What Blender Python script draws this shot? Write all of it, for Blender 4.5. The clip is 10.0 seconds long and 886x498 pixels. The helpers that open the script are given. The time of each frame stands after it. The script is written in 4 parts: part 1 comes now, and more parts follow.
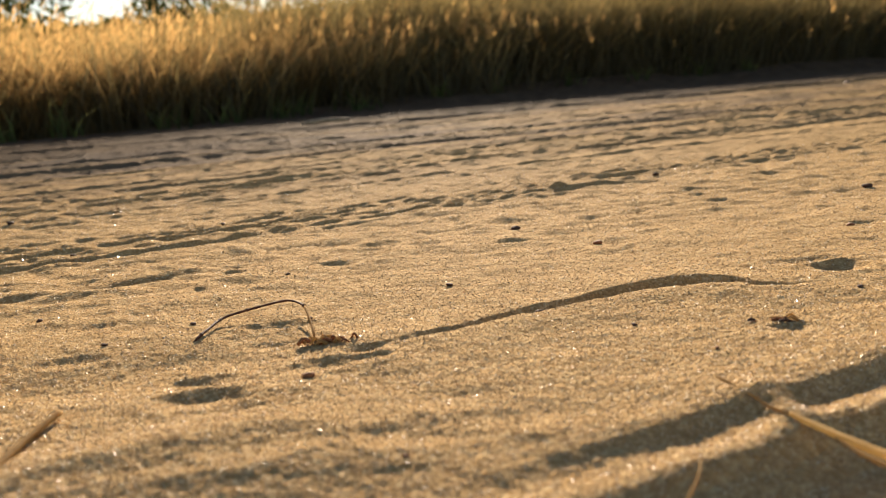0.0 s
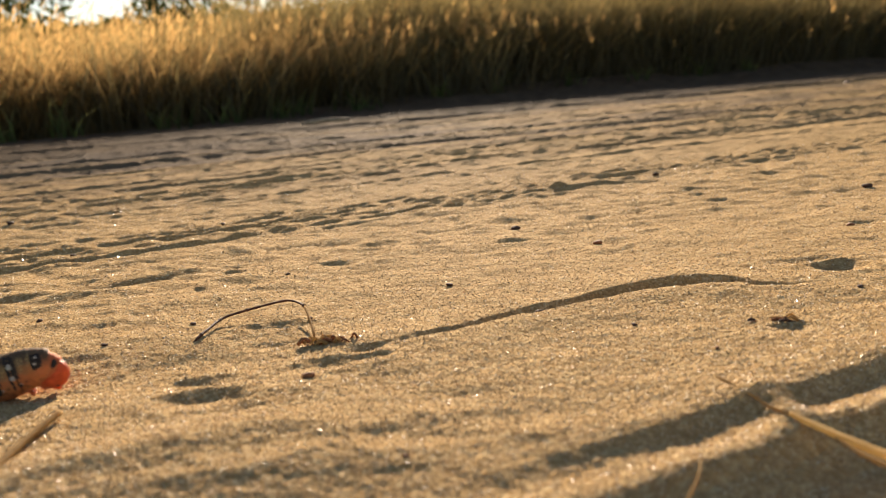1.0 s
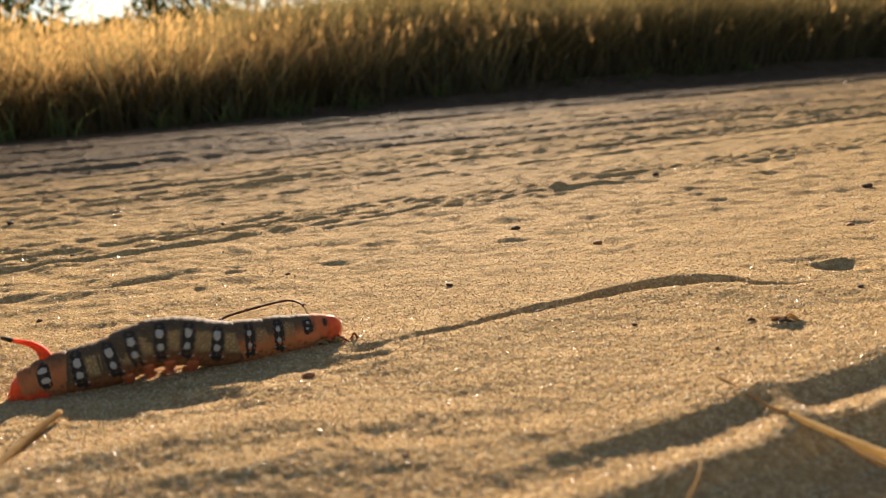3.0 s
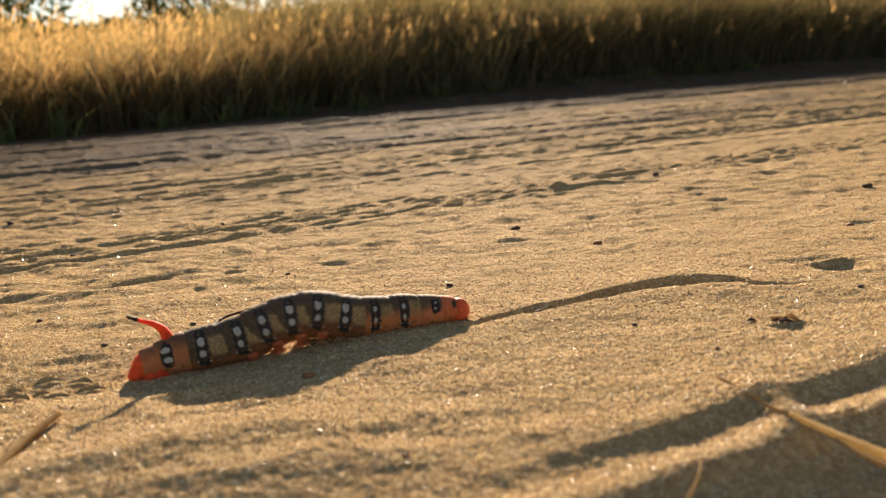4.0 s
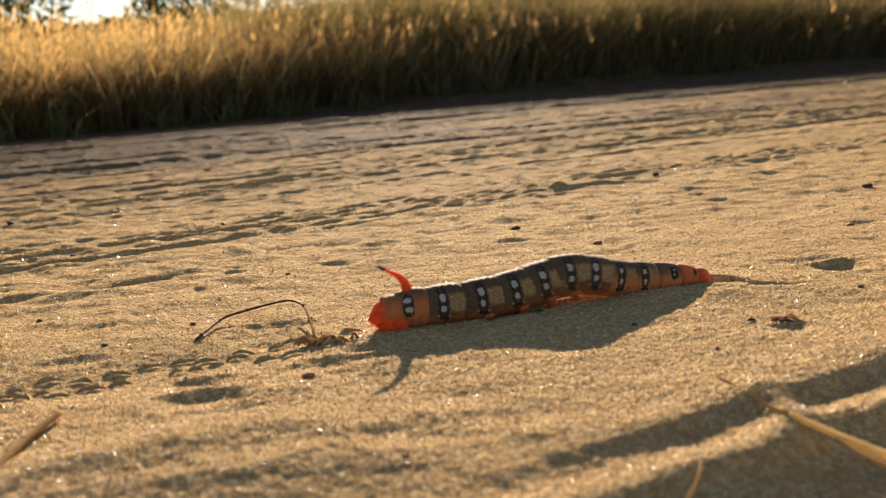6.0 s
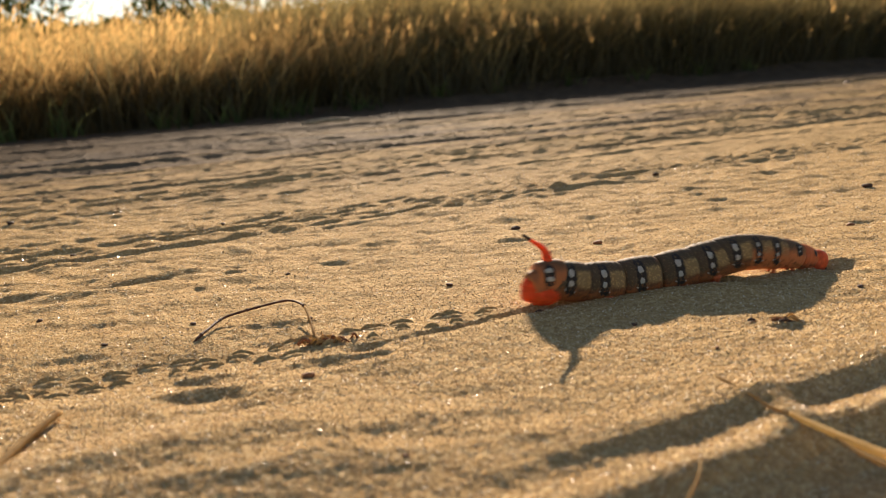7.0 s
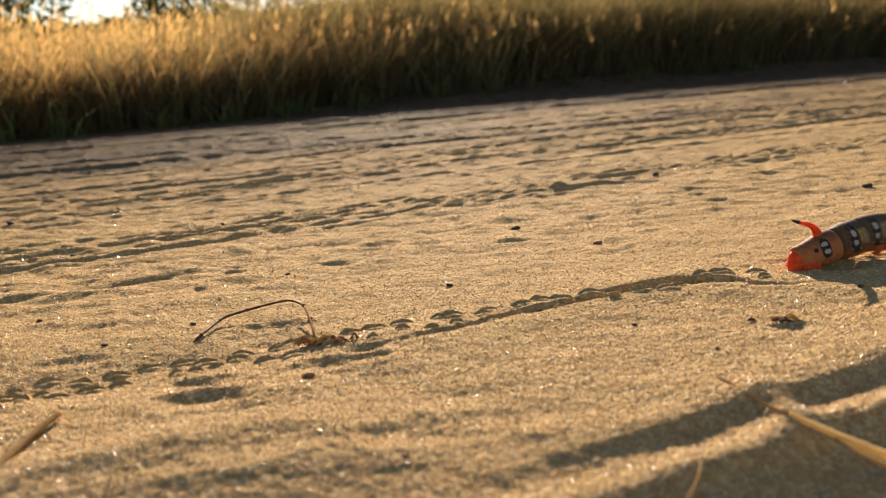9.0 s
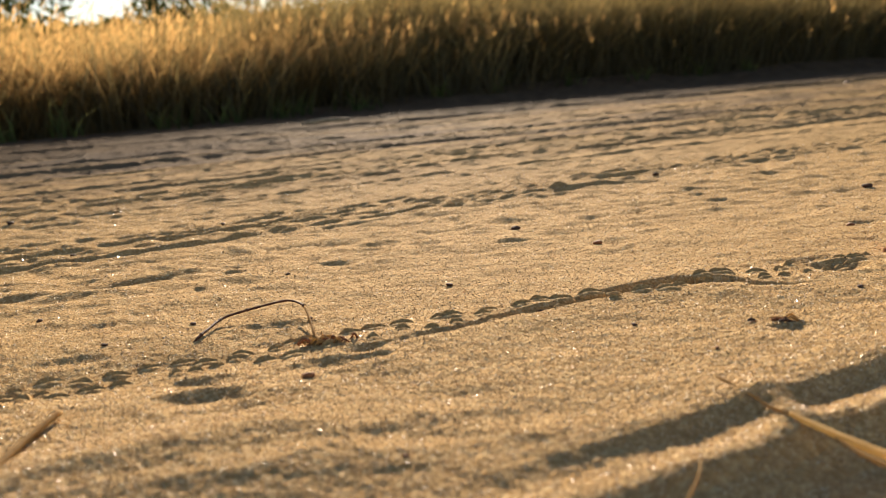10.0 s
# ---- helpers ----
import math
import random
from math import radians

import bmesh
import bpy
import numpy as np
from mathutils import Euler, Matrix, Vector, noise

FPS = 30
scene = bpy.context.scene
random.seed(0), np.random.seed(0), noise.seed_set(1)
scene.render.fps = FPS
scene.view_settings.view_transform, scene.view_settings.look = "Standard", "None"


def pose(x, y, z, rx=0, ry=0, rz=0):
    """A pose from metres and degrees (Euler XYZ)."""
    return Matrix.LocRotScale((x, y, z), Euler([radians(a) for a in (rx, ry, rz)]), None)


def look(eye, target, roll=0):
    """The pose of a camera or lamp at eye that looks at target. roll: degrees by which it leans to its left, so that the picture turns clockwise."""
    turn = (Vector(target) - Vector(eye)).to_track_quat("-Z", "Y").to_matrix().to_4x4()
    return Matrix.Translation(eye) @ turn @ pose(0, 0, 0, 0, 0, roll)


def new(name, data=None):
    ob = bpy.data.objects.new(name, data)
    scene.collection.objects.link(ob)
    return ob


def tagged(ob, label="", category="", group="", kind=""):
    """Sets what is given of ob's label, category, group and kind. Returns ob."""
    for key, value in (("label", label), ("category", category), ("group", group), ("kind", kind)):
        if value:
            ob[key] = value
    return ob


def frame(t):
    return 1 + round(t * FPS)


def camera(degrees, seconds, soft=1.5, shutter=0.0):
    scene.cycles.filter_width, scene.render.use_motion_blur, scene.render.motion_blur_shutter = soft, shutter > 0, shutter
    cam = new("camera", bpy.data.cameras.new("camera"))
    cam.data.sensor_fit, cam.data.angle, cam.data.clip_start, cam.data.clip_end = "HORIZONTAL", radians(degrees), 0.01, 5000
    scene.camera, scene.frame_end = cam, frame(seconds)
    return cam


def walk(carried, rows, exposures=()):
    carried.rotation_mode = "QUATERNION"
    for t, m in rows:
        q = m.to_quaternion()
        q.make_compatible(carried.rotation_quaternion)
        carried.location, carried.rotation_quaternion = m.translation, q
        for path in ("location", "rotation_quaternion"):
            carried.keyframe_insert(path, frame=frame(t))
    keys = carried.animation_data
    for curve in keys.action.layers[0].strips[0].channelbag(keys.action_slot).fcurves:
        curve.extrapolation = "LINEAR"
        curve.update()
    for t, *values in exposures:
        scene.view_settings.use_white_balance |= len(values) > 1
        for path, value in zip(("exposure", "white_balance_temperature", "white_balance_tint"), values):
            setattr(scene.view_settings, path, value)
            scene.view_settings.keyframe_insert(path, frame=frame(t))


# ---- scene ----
# ---------- camera: it stands still, close above the sand ----------
EYE_H = 0.0534
SUN_AZ, SUN_EL = -0.3, 17.6
cam = camera(50, 10.0, soft=1.1, shutter=0.4)
PITCH = radians(9.8)
CAM = look((0, 0, EYE_H), (0, math.cos(PITCH), EYE_H - math.sin(PITCH)), -3.92)
cam.data.dof.use_dof = True
cam.data.dof.focus_distance = 0.27
cam.data.dof.aperture_fstop = 29
walk(cam, [(0.0, CAM), (10.0, CAM)], exposures=[(0.0, 1.37, 7650, 19), (10.0, 1.37, 7650, 19)])

# ---------- light ----------
sun_way = Vector((math.sin(radians(SUN_AZ)) * math.cos(radians(SUN_EL)),
                  math.cos(radians(SUN_AZ)) * math.cos(radians(SUN_EL)), math.sin(radians(SUN_EL))))
sun = new("sun", bpy.data.lights.new("sun", "SUN"))
sun.data.energy, sun.data.angle, sun.data.color = 5.0, radians(0.6), (1.0, 0.93, 0.79)
sun.matrix_world = look(sun_way * 10, (0, 0, 0))
world = bpy.data.worlds.new("world")
scene.world = world
world.use_nodes = True
wn = world.node_tree.nodes
sky = wn.new("ShaderNodeTexSky")
sky.sky_type, sky.sun_disc = "NISHITA", False
sky.sun_elevation, sky.sun_rotation = radians(SUN_EL), radians(SUN_AZ)
sky.air_density, sky.dust_density, sky.ozone_density = 1.0, 0.15, 2.0
wn["Background"].inputs["Strength"].default_value = 0.058
world.node_tree.links.new(sky.outputs[0], wn["Background"].inputs["Color"])


# ---------- materials ----------
class Mat:
    """A node material with short calls."""

    def __init__(self, name):
        self.m = bpy.data.materials.new(name)
        self.m.use_nodes = True
        self.t = self.m.node_tree
        self.b = self.t.nodes["Principled BSDF"]
        self.out = self.t.nodes["Material Output"]

    def n(self, kind, **props):
        node = self.t.nodes.new("ShaderNode" + kind)
        for k, v in props.items():
            if k == "operation":
                node.operation = v
            elif k == "data_type":
                node.data_type = v
            elif k == "feature":
                node.feature = v
            elif k == "blend_type":
                node.blend_type = v
        return node

    def put(self, socket, v):
        if isinstance(v, bpy.types.NodeSocket):
            self.t.links.new(v, socket)
        else:
            socket.default_value = v

    def math(self, op, a, b=0.0, c=0.0):
        nd = self.n("Math", operation=op)
        for i, v in enumerate((a, b, c)):
            self.put(nd.inputs[i], v)
        return nd.outputs[0]

    def noise(self, scale, detail=3.0, rough=0.55, vec=None):
        nd = self.n("TexNoise")
        nd.inputs["Scale"].default_value = scale
        nd.inputs["Detail"].default_value = detail
        nd.inputs["Roughness"].default_value = rough
        self.put(nd.inputs["Vector"], vec or self.coord())
        return nd.outputs["Fac"]

    def voronoi(self, scale, out="Distance", feature="F1", vec=None):
        nd = self.n("TexVoronoi", feature=feature)
        nd.inputs["Scale"].default_value = scale
        self.put(nd.inputs["Vector"], vec or self.coord())
        return nd.outputs[out]

    def coord(self, out="Object"):
        return self.n("TexCoord").outputs[out]

    def ramp(self, fac, stops):
        nd = self.n("ValToRGB")
        els = nd.color_ramp.elements
        while len(els) < len(stops):
            els.new(0.5)
        for e, (p, c) in zip(els, stops):
            e.position, e.color = p, (*c, 1) if len(c) == 3 else c
        self.put(nd.inputs[0], fac)
        return nd.outputs[0]

    def mix(self, fac, a, b, blend="MIX"):
        nd = self.n("Mix", data_type="RGBA", blend_type=blend)
        self.put(nd.inputs[0], fac)
        self.put(nd.inputs[6], (*a, 1) if isinstance(a, tuple) else a)
        self.put(nd.inputs[7], (*b, 1) if isinstance(b, tuple) else b)
        return nd.outputs[2]

    def map(self, v, a, b, c=0.0, d=1.0):
        nd = self.n("MapRange")
        for i, x in enumerate((v, a, b, c, d)):
            self.put(nd.inputs[i], x)
        return nd.outputs[0]

    def xyz(self, vec=None):
        nd = self.n("SeparateXYZ")
        self.put(nd.inputs[0], vec or self.coord())
        return nd.outputs

    def bump(self, height, dist, strength=1.0, normal=None):
        nd = self.n("Bump")
        nd.inputs["Strength"].default_value = strength
        nd.inputs["Distance"].default_value = dist
        self.put(nd.inputs["Height"], height)
        if normal is not None:
            self.put(nd.inputs["Normal"], normal)
        return nd.outputs[0]

    def set(self, color=None, rough=None, normal=None, spec=None, sss=0.0, sss_r=0.002, metal=0.0):
        if color is not None:
            self.put(self.b.inputs["Base Color"], (*color, 1) if isinstance(color, tuple) else color)
        if rough is not None:
            self.put(self.b.inputs["Roughness"], rough)
        if normal is not None:
            self.put(self.b.inputs["Normal"], normal)
        if spec is not None:
            self.put(self.b.inputs["Specular IOR Level"], spec)
        if sss:
            self.b.inputs["Subsurface Weight"].default_value = sss
            self.b.inputs["Subsurface Radius"].default_value = (1.0, 0.45, 0.25)
            self.b.inputs["Subsurface Scale"].default_value = sss_r
        return self

    def translucent(self, color, amount):
        """Lets light through a thin blade or leaf."""
        tr = self.n("BsdfTranslucent")
        self.put(tr.inputs[0], (*color, 1) if isinstance(color, tuple) else color)
        mx = self.n("MixShader")
        mx.inputs[0].default_value = amount
        self.t.links.new(self.b.outputs[0], mx.inputs[1])
        self.t.links.new(tr.outputs[0], mx.inputs[2])
        self.t.links.new(mx.outputs[0], self.out.inputs[0])
        return self


def sand_material(name="sand", relief=1.0):
    k = Mat(name)
    p = k.coord()
    big = k.noise(9.0, 4, 0.6, p)
    mid = k.noise(120.0, 4, 0.6, p)
    cells = k.n("TexVoronoi")
    cells.inputs["Scale"].default_value = 1500.0
    k.put(cells.inputs["Vector"], p)
    tone = k.xyz(cells.outputs["Color"])
    base = k.ramp(big, [(0.3, (0.365, 0.216, 0.087)), (0.7, (0.447, 0.283, 0.125))])
    base = k.mix(k.map(mid, 0.35, 0.7, 0.0, 0.30), base, (0.265, 0.161, 0.070))
    grains = k.ramp(tone[0], [(0.0, (0.281, 0.168, 0.073)), (0.22, (0.365, 0.227, 0.097)), (0.7, (0.497, 0.329, 0.149)), (1.0, (0.647, 0.487, 0.264))])
    col = k.mix(0.72, base, grains)
    speck = k.noise(330.0, 5, 0.75, p)
    col = k.mix(k.map(speck, 0.50, 0.70, 0.0, 0.30), col, (0.216, 0.120, 0.056))
    x = k.xyz(p)
    across = k.math("ADD", k.math("MULTIPLY", x[0], -0.4758), k.math("MULTIPLY", x[1], 0.8796))
    # dusty, more compact bands between the wheel tracks
    tyre = k.map(k.noise(3.0, 3, 0.5, p), 0.5, 0.75, 0.0, 0.35)
    col = k.mix(tyre, col, (0.274, 0.184, 0.097))
    # streaks of trodden, greyer dirt along the road
    along = k.math("ADD", k.math("MULTIPLY", x[0], 0.8796), k.math("MULTIPLY", x[1], 0.4758))
    lane = k.n("CombineXYZ")
    k.put(lane.inputs[0], k.math("MULTIPLY", along, 2.2))
    k.put(lane.inputs[1], k.math("MULTIPLY", across, 15.0))
    streak = k.noise(1.0, 5, 0.65, lane.outputs[0])
    where = k.map(across, 0.42, 0.80)
    col = k.mix(k.math("MULTIPLY", k.map(streak, 0.44, 0.58, 0.0, 0.85), where), col, (0.137, 0.098, 0.064))
    # a grey margin before the verge: trodden dirt, with the grass's shade coloured in
    shaded_margin = k.math("MULTIPLY", k.map(along, 1.00, 0.30), k.map(k.math("ADD", across, k.math("MULTIPLY", k.math("SUBTRACT", k.noise(4.0, 4, 0.6, p), 0.5), 0.30)), 0.66, 0.95))
    col = k.mix(k.math("MULTIPLY", shaded_margin, k.map(k.noise(7.0, 4, 0.6, p), 0.3, 0.7, 0.55, 0.95)), col, (0.090, 0.074, 0.060))
    # dark earth past the road's edge, with the grass's shade painted into it
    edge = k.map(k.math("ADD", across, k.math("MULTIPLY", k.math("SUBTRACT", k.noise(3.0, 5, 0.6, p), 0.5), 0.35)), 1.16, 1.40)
    shaded_soil = k.ramp(k.noise(25.0, 5, 0.7, p), [(0.3, (0.050, 0.036, 0.024)), (0.7, (0.115, 0.082, 0.053))])
    col = k.mix(edge, col, shaded_soil)
    fine = k.n("CombineXYZ")
    k.put(fine.inputs[0], k.math("MULTIPLY", along, 4.0))
    k.put(fine.inputs[1], k.math("MULTIPLY", across, 24.0))
    rill = k.math("MULTIPLY", k.noise(1.0, 4, 0.6, fine.outputs[0]), where)
    h = k.math("SUBTRACT", 0.6, cells.outputs["Distance"])
    b1 = k.bump(h, 0.00030, 0.6)
    b2 = k.bump(k.noise(420.0, 4, 0.65, p), 0.00040 * relief, 0.7, b1)
    b2 = k.bump(k.math("MULTIPLY", k.noise(85.0, 6, 0.72, p), k.map(across, 0.20, 0.40, 0.12, 1.5)), 0.0012 * relief, 0.7, b2)
    b2 = k.bump(rill, 0.018, 0.8, b2)
    thin = k.n("CombineXYZ")
    k.put(thin.inputs[0], k.math("MULTIPLY", along, 16.0))
    k.put(thin.inputs[1], k.math("MULTIPLY", across, 70.0))
    b2 = k.bump(k.math("MULTIPLY", k.noise(1.0, 5, 0.7, thin.outputs[0]), where), 0.008, 0.8, b2)
    b2 = k.bump(k.math("MULTIPLY", k.noise(160.0, 4, 0.7, p), where), 0.003, 0.7, b2)
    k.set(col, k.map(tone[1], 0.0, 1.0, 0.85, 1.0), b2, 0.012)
    k.b.inputs["Specular Tint"].default_value = (1.0, 0.80, 0.52, 1)
    return k.m


def grain_material():
    k = Mat("quartz_grains")
    r = k.n("NewGeometry").outputs["Random Per Island"]
    col = k.ramp(r, [(0.0, (0.09, 0.048, 0.025)), (0.22, (0.30, 0.19, 0.09)), (0.55, (0.60, 0.42, 0.215)), (0.78, (0.80, 0.61, 0.36)), (0.86, (0.93, 0.78, 0.54)), (1.0, (0.97, 0.91, 0.76))])
    rough = k.map(k.math("FRACT", k.math("MULTIPLY", r, 37.0)), 0.0, 1.0, 0.32, 0.55)
    k.set(col, rough, None, 0.5)
    k.translucent(col, 0.38)
    return k.m


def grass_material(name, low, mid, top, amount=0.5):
    """Blades: stored height along the blade drives tip drying and the verge's painted shade."""
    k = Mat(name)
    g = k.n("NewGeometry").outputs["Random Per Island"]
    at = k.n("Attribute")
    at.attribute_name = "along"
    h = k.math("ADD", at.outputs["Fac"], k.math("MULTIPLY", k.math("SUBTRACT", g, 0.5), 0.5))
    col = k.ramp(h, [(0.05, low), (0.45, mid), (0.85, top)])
    v = k.map(k.math("FRACT", k.math("MULTIPLY", g, 17.0)), 0, 1, 0.65, 1.25)
    hsv = k.n("HueSaturation")
    k.put(hsv.inputs["Value"], v)
    k.put(hsv.inputs["Color"], col)
    col = hsv.outputs[0]
    k.set(col, 0.85, None, 0.02)
    k.translucent(col, amount)
    return k.m


def skin_material(name, limit, top, belly, dots=0.5, panel=0.0):
    """Caterpillar skin: a dark back with fine pale dots, an orange belly below `limit` (share of the radius), tan side panels."""
    k = Mat(name)
    p = k.coord()
    x = k.xyz(p)
    wob = k.math("SUBTRACT", k.noise(700.0, 3, 0.6, p), 0.5)
    z = k.math("ADD", x[2], k.math("MULTIPLY", wob, 0.0032))
    f = k.map(z, limit * 0.005 - 0.0013, limit * 0.005 + 0.0010)
    d = k.voronoi(1900.0, "Distance", "F1", p)
    speck = k.math("MULTIPLY", k.math("LESS_THAN", d, 0.30), dots)
    upper = k.mix(speck, top, (0.34, 0.24, 0.12))
    if panel:
        # rounded tan window behind the spots of each ring
        px = k.math("ABSOLUTE", k.math("ADD", k.math("SUBTRACT", x[0], 0.0025), k.math("MULTIPLY", wob, 0.0010)))
        pz = k.math("ABSOLUTE", k.math("SUBTRACT", k.math("ADD", x[2], k.math("MULTIPLY", wob, 0.0014)), 0.0013))
        win = k.math("MULTIPLY", k.map(px, 0.0022, 0.0017), k.map(pz, 0.0023, 0.0017))
        tan = k.mix(k.map(d, 0.25, 0.5), (0.44, 0.29, 0.125), (0.26, 0.17, 0.08))
        upper = k.mix(k.math("MULTIPLY", win, panel), upper, tan)
    low = k.mix(k.noise(500.0, 3, 0.6, p), belly, tuple(c * 0.6 for c in belly))
    # dark mottling where back and belly meet
    mott = k.math("MULTIPLY", k.map(k.noise(900.0, 3, 0.7, p), 0.48, 0.62), k.map(k.math("ABSOLUTE", k.math("ADD", x[2], 0.0022)), 0.0016, 0.0006))
    col = k.mix(k.math("MULTIPLY", mott, 0.7), k.mix(f, low, upper), (0.05, 0.035, 0.025))
    wr = k.n("TexWave")
    wr.inputs["Scale"].default_value = 210.0
    wr.inputs["Distortion"].default_value = 1.2
    k.put(wr.inputs["Vector"], p)
    b = k.bump(wr.outputs["Fac"], 0.00010, 0.5)
    b = k.bump(k.noise(2200.0, 2, 0.5, p), 0.00012, 0.5, b)
    k.set(col, 0.72, b, 0.07, 0.4, 0.0026)
    return k.m


def plain(name, color, rough=0.6, var=0.25, scale=300.0, bump=0.0002, sss=0.0, spec=0.2):
    k = Mat(name)
    n = k.noise(scale, 4, 0.6)
    dark = tuple(c * (1 - var) for c in color)
    light = tuple(min(1, c * (1 + var)) for c in color)
    col = k.ramp(n, [(0.3, dark), (0.7, light)])
    k.set(col, rough, k.bump(n, bump, 0.6), spec, sss, 0.002)
    return k


M_SAND = sand_material()
M_SOFT = sand_material("loose_sand", 0.5)
M_GRAIN = grain_material()
# the verge's dim feet and backlit tips are put into these two ramps
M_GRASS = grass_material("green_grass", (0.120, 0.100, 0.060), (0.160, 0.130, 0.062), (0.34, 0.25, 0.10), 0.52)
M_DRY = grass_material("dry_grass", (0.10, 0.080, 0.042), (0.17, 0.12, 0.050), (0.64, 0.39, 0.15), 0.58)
M_EDGE = grass_material("fresh_blades", (0.06, 0.08, 0.03), (0.11, 0.14, 0.045), (0.19, 0.18, 0.07), 0.5)
M_LEAF = grass_material("tree_leaves", (0.03, 0.042, 0.014), (0.045, 0.06, 0.018), (0.07, 0.085, 0.025), 0.35)
M_BARK = plain("bark", (0.09, 0.065, 0.045), 0.9, 0.4, 20.0, 0.01).m
M_TWIG = plain("red_brown_stem", (0.070, 0.026, 0.015), 0.7, 0.4, 500.0).m
M_STRAW = plain("straw", (0.68, 0.50, 0.25), 0.8, 0.3, 260.0, 0.0002, 0.0, 0.05)
M_STRAW = M_STRAW.translucent((0.75, 0.56, 0.28), 0.62).m
M_STALK = plain("tan_stalk", (0.42, 0.29, 0.14), 0.85, 0.3, 260.0, 0.0002, 0.0, 0.05).translucent((0.50, 0.34, 0.16), 0.62).m
M_CRUMB = plain("dark_crumb", (0.085, 0.045, 0.028), 0.8, 0.5, 900.0).m
M_RUST = plain("rust_crumb", (0.27, 0.10, 0.04), 0.7, 0.4, 900.0).m
M_WOOD = plain("weathered_wood", (0.36, 0.26, 0.16), 0.8, 0.35, 60.0, 0.002).m
M_SKIN = skin_material("skin_abdomen", -0.24, (0.092, 0.062, 0.038), (0.36, 0.125, 0.048), 0.3, 0.95)
M_SKIN_F = skin_material("skin_front", 0.24, (0.10, 0.066, 0.040), (0.60, 0.20, 0.075), 0.22, 0.75)
M_SKIN_T = skin_material("skin_neck", 0.30, (0.12, 0.076, 0.045), (0.64, 0.21, 0.085), 0.12)
M_SKIN_N = skin_material("skin_collar", 0.80, (0.30, 0.11, 0.05), (0.62, 0.17, 0.07), 0.1)
M_SKIN_R = skin_material("skin_rear", 0.62, (0.15, 0.075, 0.040), (0.55, 0.19, 0.075), 0.2)
M_RED = plain("red_skin", (0.68, 0.075, 0.022), 0.60, 0.25, 900.0, 0.0001, 0.6, 0.08).m
M_LEG = plain("orange_leg", (0.44, 0.105, 0.04), 0.5, 0.3, 900.0, 0.0001, 0.25).m
M_HEAD = plain("head_shell", (0.56, 0.095, 0.035), 0.50, 0.3, 700.0, 0.0001, 0.35, 0.12).m
M_BLACK = plain("black_patch", (0.030, 0.023, 0.018), 0.70, 0.4, 1500.0, 0.0001).m
M_WHITE = plain("white_spot", (0.38, 0.35, 0.30), 0.45, 0.10, 1500.0, 0.0001, 0.2).m


# ---------- mesh helpers ----------
def mesh_of(name, verts, faces, mats, smooth=True):
    me = bpy.data.meshes.new(name)
    me.from_pydata([tuple(v) for v in verts], [], [tuple(f) for f in faces])
    for m in mats if isinstance(mats, (list, tuple)) else [mats]:
        me.materials.append(m)
    if smooth:
        me.polygons.foreach_set("use_smooth", [True] * len(me.polygons))
    me.update()
    return me


def part(name, me, parent, label=""):
    ob = new(name, me)
    ob.parent = parent
    if label:
        ob["label"] = label
    return ob


def tube_mesh(name, pts, radii, mat, sides=8, caps=True):
    """A bent round stem through pts with a radius at each point."""
    pts = [Vector(p) for p in pts]
    vs, fs = [], []
    up = Vector((0.31, 0.2, 0.93)).normalized()
    for i, p in enumerate(pts):
        d = (pts[min(i + 1, len(pts) - 1)] - pts[max(i - 1, 0)]).normalized()
        a = d.cross(up).normalized()
        b = d.cross(a)
        for j in range(sides):
            w = 2 * math.pi * j / sides
            vs.append(p + (a * math.cos(w) + b * math.sin(w)) * radii[i])
    for i in range(len(pts) - 1):
        for j in range(sides):
            fs.append((i * sides + j, i * sides + (j + 1) % sides, (i + 1) * sides + (j + 1) % sides, (i + 1) * sides + j))
    if caps:
        fs.append(tuple(range(sides - 1, -1, -1)))
        fs.append(tuple((len(pts) - 1) * sides + j for j in range(sides)))
    return mesh_of(name, vs, fs, mat)


def smooth_line(pts, n):
    """Points along a rounded line through pts."""
    P = [Vector(p) for p in pts]
    out = []
    for i in range(len(P) - 1):
        p0, p1, p2, p3 = P[max(i - 1, 0)], P[i], P[i + 1], P[min(i + 2, len(P) - 1)]
        for j in range(n):
            t = j / n
            out.append(0.5 * ((2 * p1) + (p2 - p0) * t + (2 * p0 - 5 * p1 + 4 * p2 - p3) * t * t + (3 * p1 - p0 - 3 * p2 + p3) * t ** 3))
    out.append(P[-1])
    return out


# ---------- the lie of the sand ----------
ROAD = radians(61.583)
UX, UY = math.sin(ROAD), math.cos(ROAD)   # along the road
VX, VY = -UY, UX                          # across it, away from the camera


TABLES = {}


def vnoise(x, y, seed):
    """Smooth gradient noise on arrays, about -0.7 to 0.7."""
    if seed not in TABLES:
        rs = np.random.RandomState(seed)
        TABLES[seed] = (rs.rand(4096) * 2 * np.pi, rs.permutation(4096))
    ang, perm = TABLES[seed]
    xi, yi = np.floor(x).astype(np.int64), np.floor(y).astype(np.int64)
    xf, yf = x - xi, y - yi

    def g(i, j):
        h = perm[(perm[(xi + i) & 4095] + (yi + j)) & 4095]
        return np.cos(ang[h]) * (xf - i) + np.sin(ang[h]) * (yf - j)
    u, v = xf ** 3 * (xf * (xf * 6 - 15) + 10), yf ** 3 * (yf * (yf * 6 - 15) + 10)
    a, b = g(0, 0) * (1 - u) + g(1, 0) * u, g(0, 1) * (1 - u) + g(1, 1) * u
    return a * (1 - v) + b * v


def sstep(a, b, x):
    t = np.clip((x - a) / (b - a), 0.0, 1.0)
    return t * t * (3 - 2 * t)


